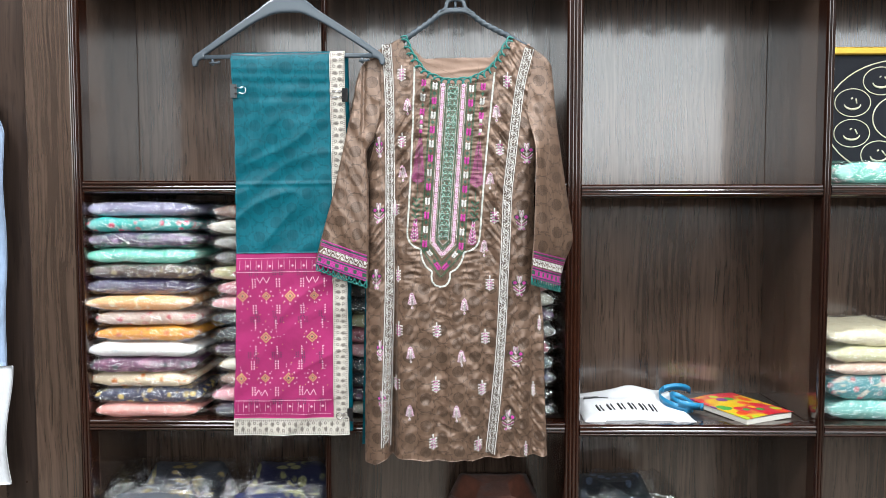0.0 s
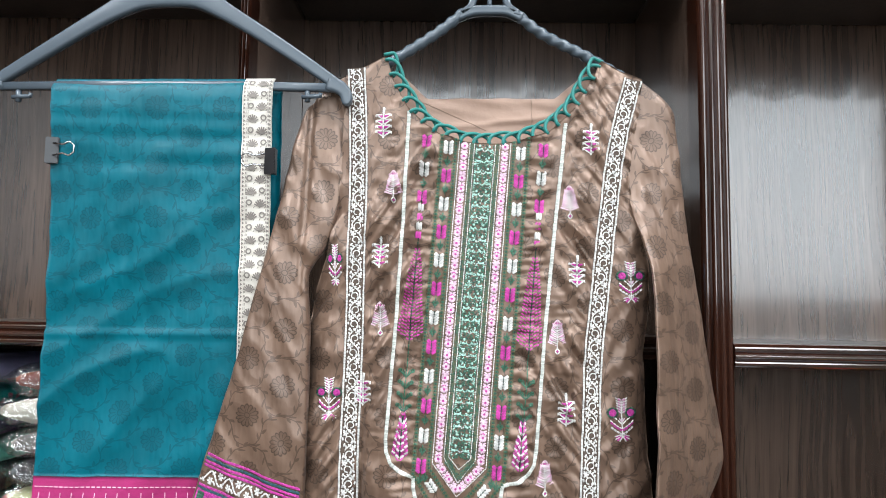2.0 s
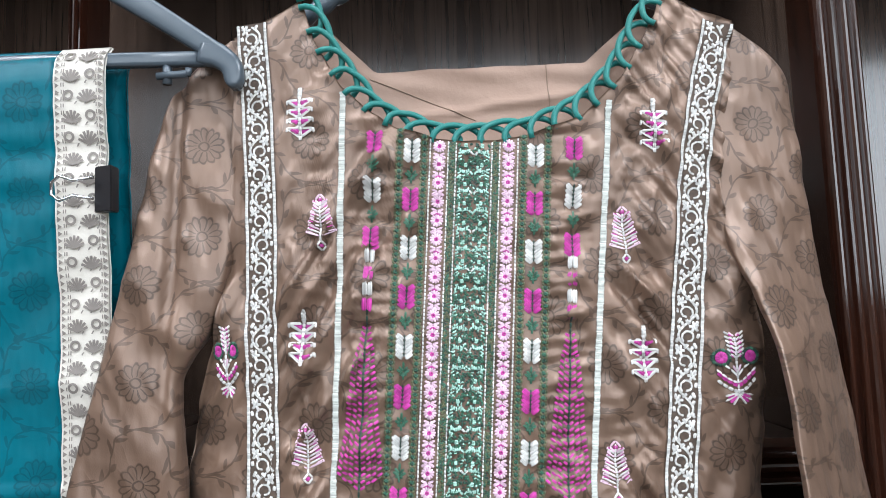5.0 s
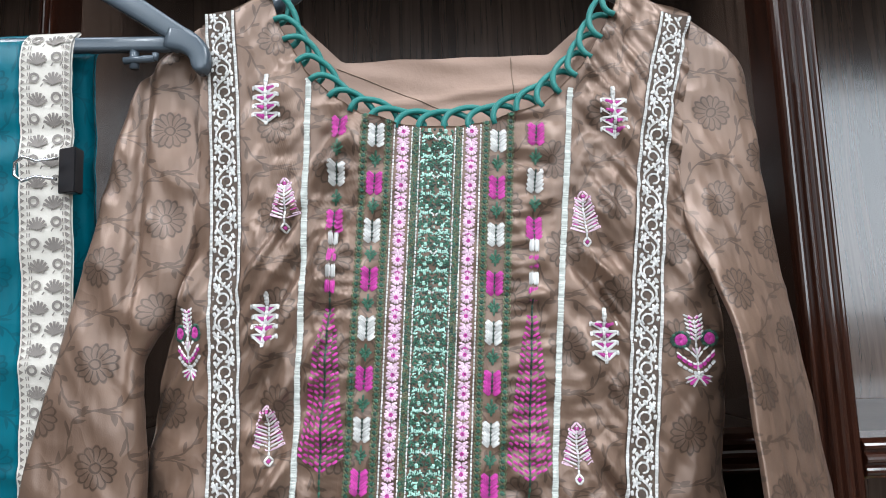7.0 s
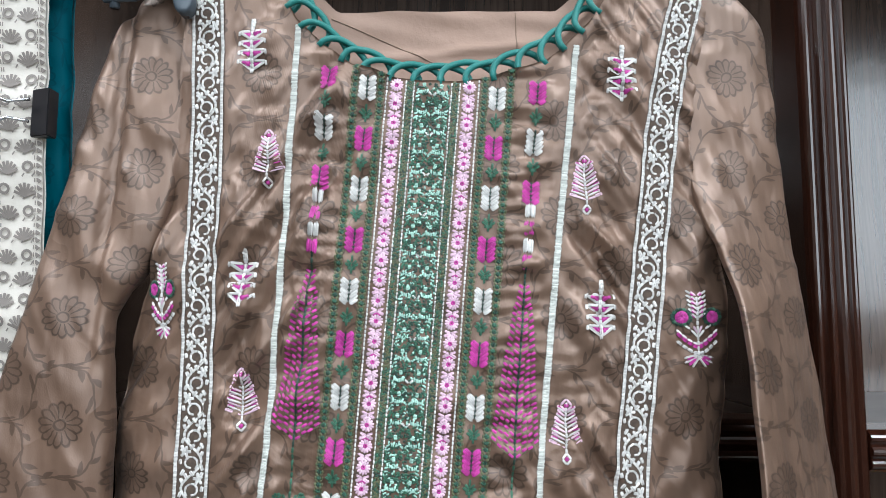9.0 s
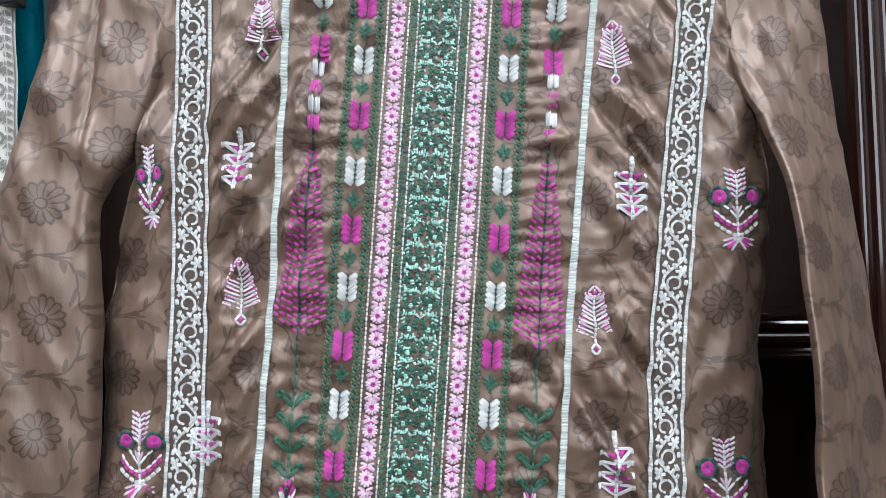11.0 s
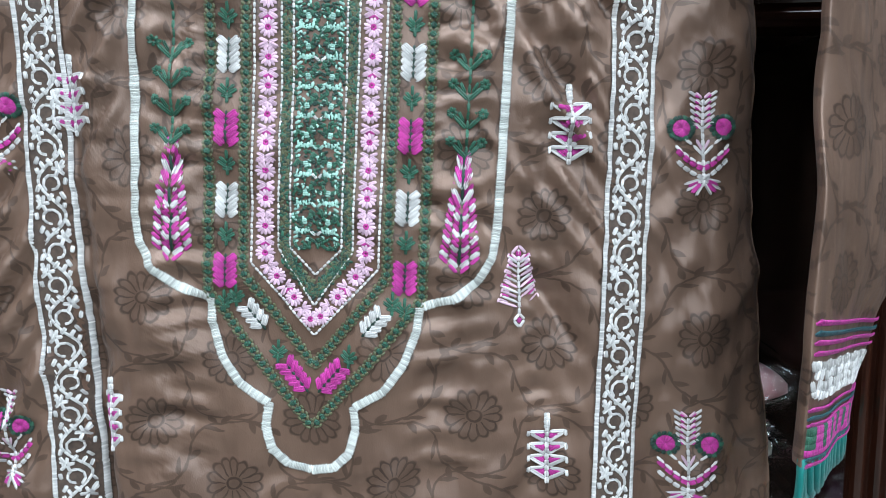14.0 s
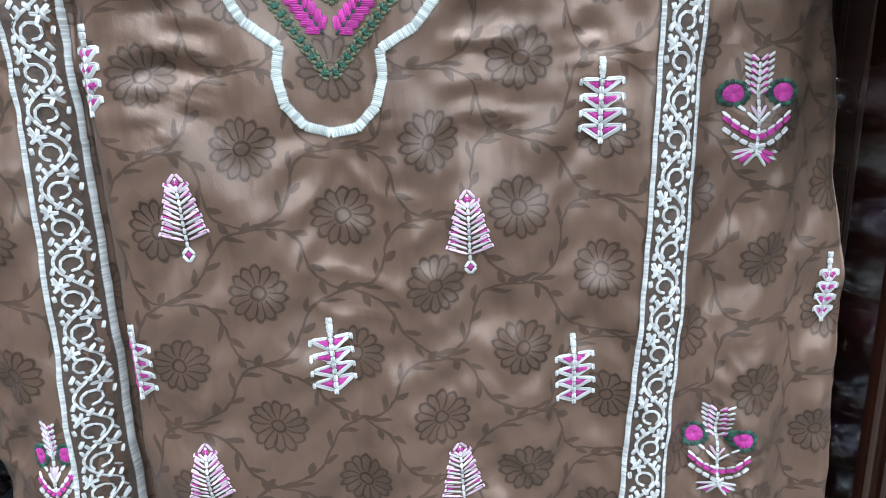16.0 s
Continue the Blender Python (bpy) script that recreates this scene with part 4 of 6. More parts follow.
for s in (-1, 1):
    chain_border([(s * 0.0485, top_b(s * 0.0485)), (s * 0.0485, 0.371), (s * 0.001, 0.4335)])
    chain_border([(s * 0.0325, top_b(s * 0.0325)), (s * 0.0325, 0.361), (s * 0.001, 0.4035)])
    # flower strip with thin outlines
    strip = Emb(body_y, [PALE_T, PINK_T, WHITE_T])
    for i, (a, b, da, db) in enumerate(along([(s * 0.0227, top_b(s * 0.0227) + 0.004), (s * 0.0227, 0.356), (0, 0.384)], 0.0062)):
        x, z = yoke(a, b)
        if i % 2 == 0:
            strip.star(x, z, 0.0009, 0.0045, 13, 0.0011, 0, i)
            strip.star(x, z, 0.0002, 0.0016, 5, 0.0013, 1, i)
        else:
            for sg in (-1, 1):
                na, nb = -db * sg, da * sg
                ystitch(strip, a, b, a + na * 0.0042 + da * 0.0022, b + nb * 0.0042 + db * 0.0022, 0.0019, 0)
                ystitch(strip, a, b, a + na * 0.0040 - da * 0.0016, b + nb * 0.0040 - db * 0.0016, 0.0013, 0)
                ystitch(strip, a + da * 0.001, b + db * 0.001, a + na * 0.002 + da * 0.003, b + nb * 0.002 + db * 0.003, 0.0011, 0 if i % 4 == 1 else 1)
    for o, corner, tip in ((0.0168, 0.350, 0.3755), (0.0287, 0.357, 0.390)):
        strip.line([yoke(s * o, top_b(s * o)), yoke(s * o, corner), yoke(0, tip)], 0.0009, 2, 0.0026, 0.0006)
    strip.done("flower_strip", kurta, "pale pink and magenta flower strip")
    # loose green stitching beside the middle
    e = Emb(body_y, [OLIVE_T, GREEN_T, DKGREEN_T])
    t0 = top_b(s * 0.0143)
    for i in range(1300):
        a, b = rnd.uniform(0.0122, 0.0163), rnd.uniform(t0, 0.352)
        q = rnd.uniform(0, 3.14)
        d = rnd.uniform(0.0009, 0.0018)
        ystitch(e, s * a - d * math.cos(q), b - d * math.sin(q), s * a + d * math.cos(q), b + d * math.sin(q), 0.0010, rnd.choice((0, 0, 1, 2)))
    for i in range(200):
        f = rnd.random()
        a, b = 0.0143 * (1 - f) + rnd.uniform(-0.002, 0.002), 0.352 + 0.018 * f + rnd.uniform(-0.003, 0.003)
        q = rnd.uniform(0, 3.14)
        ystitch(e, s * a - 0.0014 * math.cos(q), b - 0.0014 * math.sin(q), s * a + 0.0014 * math.cos(q), b + 0.0014 * math.sin(q), 0.0010, rnd.choice((0, 1, 2)))
    e.done("green_filling_stitches", kurta)
    # slanting leaves and the magenta tip
    e = Emb(body_y, [WHITE_T, PINK_T, GREEN_T, DKGREEN_T])
    for m, a, b, n in ((0, 0.0265, 0.383, 4), (1, 0.0075, 0.411, 5)):
        ux, uy = -0.62 * s, 0.785
        for i in range(n):
            q = (i - n / 2 + 0.5) * 0.0033
            ca, cb = s * a + ux * q, b + uy * q
            for w in (-1, 1):
                na, nb = -uy * w, ux * w
                ystitch(e, ca, cb, ca + na * 0.0048 - ux * 0.004, cb + nb * 0.0048 - uy * 0.004, 0.0028, m)
            ystitch(e, ca - ux * 0.002, cb - uy * 0.002, ca + ux * 0.002, cb + uy * 0.002, 0.001, 3)
    sprig(e, s * 0.0355, 0.3725, 2), sprig(e, s * 0.0165, 0.3985, 2)
    e.done("slanting_leaves", kurta)

# middle strip: mint and green scrolls between thin white lines
e = Emb(body_y, [MINT_T, GREEN_T, DKGREEN_T, WHITE_T])
t0 = top_b(0.0)
b = t0 + 0.002
k = 0
while b < 0.346:
    for s in (-1, 1):
        ystitch(e, s * 0.0040, b, s * 0.0066, b + 0.0004, 0.0026, 0)
        for j in range(5):
            f = j / 4
            ystitch(e, s * (0.0028 + 0.0062 * f), b + 0.0022 + 0.0012 * math.sin(3.1 * f), s * (0.0036 + 0.0050 * f), b + 0.0062 - 0.0012 * abs(f - 0.5), 0.0011, 0)
        for j in range(6):
            a0, a1 = -0.4 + j * 0.62, -0.4 + (j + 1.2) * 0.62
            ystitch(e, s * (0.0062 + 0.0036 * math.cos(a0)), b + 0.0098 + 0.0030 * math.sin(a0), s * (0.0062 + 0.0036 * math.cos(a1)), b + 0.0098 + 0.0030 * math.sin(a1), 0.0014, 1)
        for j in range(3):
            ystitch(e, s * 0.0104, b + 0.006 + j * 0.0022, s * 0.0078, b + 0.0044 + j * 0.0022, 0.0010, 0)
        ystitch(e, s * 0.0002, b + 0.0065, s * 0.0026, b + 0.0042, 0.0012, 0 if k % 2 else 3)
        ystitch(e, s * 0.0002, b + 0.0096, s * 0.0034, b + 0.0076, 0.0013, 1)
        ystitch(e, s * 0.0090, b - 0.0016, s * 0.0108, b + 0.0014, 0.0012, 1)
        ystitch(e, s * 0.0008, b - 0.0012, s * 0.0030, b - 0.0002, 0.0014, 2)
    for j in range(110):
        a, q = rnd.uniform(-0.0108, 0.0108), rnd.uniform(0, 3.14)
        c = b + rnd.uniform(0, 0.0128)
        ystitch(e, a - 0.001 * math.cos(q), c - 0.001 * math.sin(q), a + 0.001 * math.cos(q), c + 0.001 * math.sin(q), 0.0009, rnd.choice((1, 1, 1, 2, 2, 2, 0)))
    b += 0.0128
    k += 1
for s in (-1, 1):
    e.line([yoke(s * 0.0118, top_b(s * 0.0118)), yoke(s * 0.0118, 0.349), yoke(0, 0.3615)], 0.0009, 3, 0.0026, 0.0006)
e.done("middle_strip", kurta, "mint and dark green scroll embroidery")

# cream satin-stitch outline round the yoke
for s in (-1, 1):
    pts = [(s * 0.0885, top_b(s * 0.0885)), (s * 0.084, 0.10), (s * 0.0815, 0.22), (s * 0.081, 0.335)]
    cx = [(s * 0.0795, 0.349), (s * 0.0735, 0.361), (s * 0.063, 0.3695), (s * 0.0478, 0.3745), (s * 0.0468, 0.386), (s * 0.0415, 0.401), (s * 0.033, 0.4135), (s * 0.0195, 0.4225),
          (s * 0.0208, 0.433), (s * 0.0180, 0.445), (s * 0.0105, 0.4535), (0, 0.456)]
    e = Emb(body_y, [CREAM_T])
    for a, b, da, db in along(pts + cx, 0.0015):
        ystitch(e, a + db * 0.0023, b - da * 0.0023, a - db * 0.0023, b + da * 0.0023, 0.0017, 0)
    e.done("cream_outline", kurta, "cream satin-stitch outline")


# ---- corded loops at the neck ----
def neck_point(s):
    return float(np.interp(s, NECK_S, [q[0] for q in NECK])), float(np.interp(s, NECK_S, [q[1] for q in NECK]))


NECK = [(x, z) for x, z in TOP if -0.087 < x < 0.159]
NECK_S = [0.0]
for p0, p1 in zip(NECK, NECK[1:]):
    NECK_S.append(NECK_S[-1] + math.hypot(p1[0] - p0[0], p1[1] - p0[1]))
loops = 21
for i in range(loops):
    c = NECK_S[-1] * (i + 0.5) / loops
    x0, z0 = neck_point(c - 0.001)
    x1, z1 = neck_point(c + 0.001)
    tx, tz = (x1 - x0) / math.hypot(x1 - x0, z1 - z0), (z1 - z0) / math.hypot(x1 - x0, z1 - z0)
    w, h = 0.0178 + rnd.uniform(-0.0015, 0.0015), 0.0150 + rnd.uniform(-0.002, 0.002)
    pts = []
    for k in range(15):
        a = math.pi * k / 14
        u, v = -w * math.cos(a), h * math.sin(a) ** 0.8 - 0.003
        bx, bz = neck_point(min(max(c + u, 0), NECK_S[-1]))
        px, pz = bx - tz * v, bz + tx * v
        pts.append((px, 0.0046 - 0.0034 * math.cos(a), pz))
    part("neck_loop", mesh("neck_loop", *tube(pts, 0.0021, 8), TEALCORD), kurta)


# ---- cuffs ----
def cuff(outer, inner, zc, yc, half, seed, fold, v0, flip):
    """Embroidered cuff bands that follow the sleeve, with corded loops below."""
    fo, fi = smooth_table(outer), smooth_table(inner)

    def ground(c, v):
        zo, zi = zc[0][0] + (zc[0][1] - zc[0][0]) * v, zc[1][0] + (zc[1][1] - zc[1][0]) * v
        return fi(zi) + (fo(zo) - fi(zi)) * c, zi + (zo - zi) * c

    def depth(c, v):
        x, z = ground(c, v)
        s = 2 * math.sqrt(max(c * (1 - c), 0.0))
        y = yc(v, c) - half * s ** 0.45 + (fold(x, z) if fold else 0)
        crease = 1 - min(1, abs(2.4 * noise.noise((x * 30 + z * 22, z * 10 - x * 8, seed + 9))))
        y -= (0.0036 * crease ** 2 + 0.0028 * noise.noise((x * 70 + z * 34, z * 14 - x * 20, seed + 2))) * max(0.25, 1 - 1.1 * v)
        return y + 0.005 * noise.noise((x * 24 + z * 8, z * 9, seed)) + 0.0026 * noise.noise((x * 60 + z * 20, z * 26, seed + 4))

    class CuffEmb(Emb):
        def cv(self, c0, v0_, c1, v1, w, m, h=None):
            (x0, z0), (x1, z1) = ground(c0, v0_), ground(c1, v1)
            ys = {(x0, z0): depth(c0, v0_), (x1, z1): depth(c1, v1)}
            self.s = lambda x, z: ys[(x, z)]
            self.stitch(x0, z0, x1, z1, w, m, h)

    width = math.hypot(fo(zc[0][1]) - fi(zc[1][1]), yc(1.0, 1.0) - yc(1.0, 0.0))
    tall = (1 - v0)
    length = abs(zc[0][1] - zc[0][0])

    def V(q):
        return v0 + tall * q
    band = CuffEmb(None, [PINK_T, DKGREEN_T, WHITE_T, GREEN_T, TEAL_T], 0.0006)
    n = int(width / 0.0016)
    for i in range(n):
        c0, c1 = 0.03 + 0.94 * i / n, 0.03 + 0.94 * (i + 1.1) / n
        cm = (c0 + c1) / 2
        for q, m in ((0.03, 0), (0.10, 4), (0.16, 0), (0.23, 0), (0.60, 0), (0.655, 4), (0.70, 0), (0.94, 4), (0.985, 0)):
            band.cv(c0, V(q), c1, V(q + 0.02), 0.0030, m)
        k = (i * 0.0016) % 0.021
        for q in (0.755, 0.81, 0.865, 0.90):
            band.cv(cm, V(q - 0.035), cm, V(q + 0.035), 0.0022, 3 if k < 0.0085 and q < 0.88 else 0)
    lace = CuffEmb(None, [WHITE_T], 0.0008)
    per = 0.021 / width
    c = 0.02
    h = 0.115
    while c < 0.97:
        for i in range(10):
            a, b = i / 10, (i + 1.2) / 10
            if c + per * b < 0.99:
                lace.cv(c + per * a, V(0.415 + h * math.sin(2 * math.pi * a)), c + per * b, V(0.415 + h * math.sin(2 * math.pi * b)), 0.0017, 0)
        for sg, ph in ((1, 0.25), (-1, 0.75)):
            cc = c + per * ph
            if cc > 0.95:
                continue
            for k in range(6):
                a = k * math.pi / 3
                lace.cv(cc, V(0.415 - sg * 0.07), min(cc + 0.0036 / width * math.cos(a), 0.99), V(0.415 - sg * 0.07 + 0.0045 / (length * tall) * math.sin(a)), 0.0018, 0)
            for d in (-0.3, 0.3):
                lace.cv(cc + per * d, V(0.415 - sg * 0.13), min(cc + per * d + 0.0032 / width, 0.99), V(0.415 - sg * 0.05), 0.0019, 0)
        c += per
    sl = left_sleeve if flip else right_sleeve
    band.done("cuff_band", sl, "magenta and dark green stitched cuff band")
    lace.done("cuff_lace", sl, "white vine embroidery on the cuff")
    n = max(4, round(width / 0.0115))
    for i in range(n):
        c0 = (i + 0.5) / n
        pts = []
        for k in range(13):
            a = math.pi * k / 12
            cc = min(max(c0 - 0.0125 / width * math.cos(a), 0.02), 0.98)
            x, z = ground(cc, 1.0)
            pts.append((x, depth(cc, 1.0) + 0.004 - 0.003 * math.cos(a), z + 0.003 - 0.019 * math.sin(a) ** 0.8))
        part("cuff_loop", mesh("cuff_loop", *tube(pts, 0.0016, 7), TEALCORD), sl)


TEAL_T = thread("teal_thread", "1d4f56")
cuff(SL_OUT, SL_IN, ((1.802, 1.326), (1.80, 1.282)), left_depth, 0.013, 1.0, left_fold, 0.885, True)
cuff(SR_OUT, SR_IN, SR_ZC, right_depth, 0.007, 5.0, None, 0.885, False)


# ---- prints on the folded trousers ----
def flat_print(name, shapes, surface, mats, parent, label="", lift=0.0009):
    """Thin printed shapes; each is (material, outline points)."""
    V, F, I = [], [], []
    for m, pts, *up in shapes:
        rise = lift + (up[0] if up else 0.0)
        o = len(V)
        cx, cz = sum(p[0] for p in pts) / len(pts), sum(p[1] for p in pts) / len(pts)
        V.append((cx, surface(cx, cz) - rise, cz))
        V += [(x, surface(x, z) - rise, z) for x, z in pts]
        k = len(pts)
        for i in range(k):
            F.append((o, o + 1 + i, o + 1 + (i + 1) % k))
            I.append(m)
    return part(name, mesh(name, V, F, mats, I, smooth=False), parent, label)


def ring_shapes(m, x, z, r0, r1, n=12):
    out = []
    for i in range(n):
        a, b = 2 * math.pi * i / n, 2 * math.pi * (i + 1) / n
        out.append((m, [(x + r0 * math.cos(a), z + r0 * math.sin(a)), (x + r1 * math.cos(a), z + r1 * math.sin(a)), (x + r1 * math.cos(b), z + r1 * math.sin(b)), (x + r0 * math.cos(b), z + r0 * math.sin(b))]))
    return out


def diamond(m, x, z, r, rz=None):
    rz = rz or r
    return (m, [(x - r, z), (x, z + rz), (x + r, z), (x, z - rz)])


def quad(m, x0, z0, x1, z1, w):
    dx, dz = x1 - x0, z1 - z0
    ln = math.hypot(dx, dz) or 1e-6
    nx, nz = -dz / ln * w / 2, dx / ln * w / 2
    return (m, [(x0 + nx, z0 + nz), (x1 + nx, z1 + nz), (x1 - nx, z1 - nz), (x0 - nx, z0 - nz)])


INK = cloth("grey_brown_print", "77706a", 0.7, 0.1, 60, 0.1)
GOLD_P = cloth("ochre_print", "b58d5e", 0.7, 0.1, 60, 0.1)
PALE_P = cloth("pale_pink_print", "dba9bd", 0.7, 0.1, 60, 0.1)
DARK_P = cloth("dark_print", "3a2a44", 0.7, 0.1, 60, 0.1)


def border_print(name, to_xz, length, wide, parent, dy):
    """Fans, rings and edge rows of a block-printed border."""
    sh = []
    surf = lambda x, z: trouser_y(x, z) + dy
    s = 0.006
    i = 0
    while s < length - 0.004:
        side = 1 if i % 2 else -1
        c = to_xz(s, wide * (0.5 - 0.16 * side))
        for k in range(7):
            a = (k - 3) * 0.42
            ex, ez = 0.0085 * math.sin(a) * 0.8, 0.0085 * math.cos(a)
            tip = to_xz(s + 0.004 - 0.9 * ez, wide * (0.5 - 0.16 * side) + ex)
            base = to_xz(s + 0.0045, wide * (0.5 - 0.16 * side))
            sh.append(quad(0, *base, *tip, 0.0017))
        r = to_xz(s, wide * (0.5 + 0.22 * side))
        sh += ring_shapes(0, *r, 0.0019, 0.0036)
        for off in (-0.08, 0.12, 0.3):
            q = to_xz(s + 0.0062, wide * (0.5 + off))
            sh.append(quad(0, q[0], q[1], q[0] + 0.0014, q[1] + 0.002, 0.0009))
        s += 0.0136
        i += 1
    s = 0.002
    i = 0
    while s < length - 0.002:
        for f in (0.06, 0.94):
            a, b, c = to_xz(s, wide * (f - 0.035)), to_xz(s + 0.0036, wide * (f - 0.035)), to_xz(s + 0.0018, wide * (f + 0.045))
            sh.append((0, [a, b, c]))
        for f in (0.15, 0.85):
            sh.append(quad(0, *to_xz(s, wide * f), *to_xz(s + 0.0026, wide * f), 0.0007))
            sh.append(quad(0, *to_xz(s, wide * (f + 0.045)), *to_xz(s + 0.0026, wide * (f + 0.045)), 0.0007))
        s += 0.0046
        i += 1
    flat_print(name, sh, surf, [INK], parent)


def side_xz(s, w):
    z = 1.795 - s
    return TL(z) + (TR(z) - TL(z)) * UB + 0.001 + w, z


def bottom_xz(s, w):
    z = 0.928 + w
    return TL(z) + s, z


border_print("border_print", side_xz, 0.832, 0.0325, trousers, -0.0012)
border_print("border_print", bottom_xz, 0.262, 0.036, trousers, -0.0017)
sh = []
W0, ZT, ZB = 0.222, 1.345, 0.968


def pk(u, v):
    z = ZT - v
    return TL(z) + 0.003 + u, z


for v0, sg in ((0.0, 1), (ZT - ZB, -1)):
    for dv, w in ((0.008, 0.0012), (0.040, 0.0018)):
        k = 0.0
        while k < W0 - 0.006:
            sh.append(quad(0, *pk(k, v0 + sg * dv), *pk(k + 0.004, v0 + sg * dv), w))
            k += 0.0058
    k = 0.006
    i = 0
    while k < W0 - 0.004:
        sh.append(quad(0, *pk(k, v0 + sg * 0.014), *pk(k, v0 + sg * 0.034), 0.0009))
        if i % 2:
            sh.append(diamond(0, *pk(k + 0.006, v0 + sg * 0.026), 0.0035))
        k += 0.0125
        i += 1
    for k in (0.045, 0.060, 0.155, 0.170):
        sh.append(quad(0, *pk(k, v0 + sg * 0.052), *pk(k + 0.007, v0 + sg * 0.065), 0.0016)), sh.append(quad(0, *pk(k + 0.014, v0 + sg * 0.052), *pk(k + 0.007, v0 + sg * 0.065), 0.0016))
for row, (v, us) in enumerate(((0.095, (0.012, 0.066, 0.120, 0.174)), (0.190, (0.066, 0.170)), (0.285, (0.012, 0.066, 0.120, 0.174)))):
    for i, u in enumerate(us):
        big = row == 1 or i % 2 == 0
        x, z = pk(u, v)
        r = 0.014 if big else 0.011
        sh += [diamond(1, x, z, r * 0.95), (*diamond(3, x, z, r * 0.68), 0.0003), (*diamond(1, x, z, r * 0.50), 0.0006), (*diamond(2, x, z, r * 0.22), 0.0009)]
        for a in range(8):
            q = a * math.pi / 4
            sh.append(diamond(0, x + (r + 0.004) * math.cos(q), z + (r + 0.004) * math.sin(q), 0.0021))
        for sx in (-1, 1):
            for sz in (-1, 1):
                if 0 < u + sx * 0.025 < W0 - 0.01:
                    for d in range(4):
                        sh.append(diamond(0, x + sx * 0.024, z + sz * (0.022 + d * 0.0055), 0.0022))
                    for d in range(3):
                        for e2 in (0, 1):
                            sh.append(diamond(2, x + sx * (0.0225 - e2 * 0.005), z + sz * (0.049 + d * 0.005), 0.0017))
prn = random.Random(8)
for i in range(110):
    sh.append(diamond(0 if prn.random() < 0.7 else 1, *pk(prn.uniform(0.006, W0 - 0.012), prn.uniform(0.06, 0.32)), 0.0014))
sh = [q for q in sh if all(p[0] < TL(p[1]) + (TR(p[1]) - TL(p[1])) * UB - 0.001 and p[0] > TL(p[1]) + 0.001 for p in q[1])]
flat_print("geometric_print", sh, trouser_y, [PALE_P, GOLD_P, DARK_P, PINK], trousers, "pale pink and ochre geometric print")


# ---- hangers ----
def bar_sweep(pts, wide, deep, power=0.5, n=14):
    """A rounded flat bar swept along points of the picture's plane."""
    V, F = [], []
    P = [Vector(p) for p in pts]
    for i, p in enumerate(P):
        t = (P[min(i + 1, len(P) - 1)] - P[max(i - 1, 0)]).normalized()
        up = Vector((-t.z, 0, t.x))
        w = wide[i] if isinstance(wide, (list, tuple)) else wide
        for k in range(n):
            a = 2 * math.pi * k / n
            c, s = math.cos(a), math.sin(a)
            c, s = math.copysign(abs(c) ** power, c), math.copysign(abs(s) ** power, s)
            V.append(p + up * c * w / 2 + Vector((0, 1, 0)) * s * deep / 2)
    for i in range(len(P) - 1):
        for k in range(n):
            l = (k + 1) % n
            F.append((i * n + k, i * n + l, (i + 1) * n + l, (i + 1) * n + k))
    F += [tuple(range(n - 1, -1, -1)), tuple((len(P) - 1) * n + k for k in range(n))]
    return V, F


def arc_pts(rows, y, n=40):
    """A smooth curve through (x, z) rows."""
    d = [0.0]
    for a, b in zip(rows, rows[1:]):
        d.append(d[-1] + math.hypot(b[0] - a[0], b[1] - a[1]))
    fx, fz = smooth_table(list(zip(d, [r[0] for r in rows]))), smooth_table(list(zip(d, [r[1] for r in rows])))
    return [(fx(d[-1] * i / n), y, fz(d[-1] * i / n)) for i in range(n + 1)]


def wire_hook(parent, x, y, z, top):
    pts = [(x, y, z), (x, y, top - 0.03)]
    pts += [(x, y + (0.062 - y) * (i / 8), top - 0.03 + 0.03 * math.sin(math.pi / 2 * i / 8)) for i in range(1, 9)]
    part("wire_hook", mesh("wire_hook", *tube(pts, 0.0016, 8), STEEL), parent, "thin steel hook wire")


th = thing("trouser_hanger", "grey plastic trouser hanger with a straight lower bar", "hanger", "clothes hangers")
HY = -0.004
arm = arc_pts([(-0.537, 1.788), (-0.480, 1.826), (-0.395, 1.880), (-0.365, 1.896), (-0.335, 1.901), (-0.305, 1.896), (-0.276, 1.879), (-0.192, 1.825), (-0.137, 1.786)], HY, 60)
part("arm", mesh("arm", *bar_sweep(arm, [0.013 + 0.006 * math.sin(math.pi * i / 60) + 0.020 * math.exp(-((i - 30) / 6.5) ** 2) for i in range(61)], 0.011, 0.42), GREYPLASTIC), th)
part("lower_bar", mesh("lower_bar", *bar_sweep([(-0.532, HY, 1.787), (-0.40, HY, 1.788), (-0.26, HY, 1.788), (-0.140, HY, 1.785)], 0.010, 0.008), GREYPLASTIC), th)
for x, z in ((-0.538, 1.785), (-0.135, 1.782)):
    o = 1 if x > -0.3 else -1
    tip = arc_pts([(x - o * 0.016, z + 0.008), (x - o * 0.004, z + 0.004), (x + o * 0.004, z - 0.004), (x + o * 0.0055, z - 0.013), (x + o * 0.0055, z - 0.018)], HY, 16)
    part("end_tip", mesh("end_tip", *bar_sweep(tip, [0.017, 0.0175, 0.018, 0.018, 0.0175, 0.017, 0.0165, 0.016, 0.0155, 0.015, 0.0145, 0.014, 0.0135, 0.013, 0.012, 0.010, 0.005], 0.0115, 0.5), GREYPLASTIC), th)
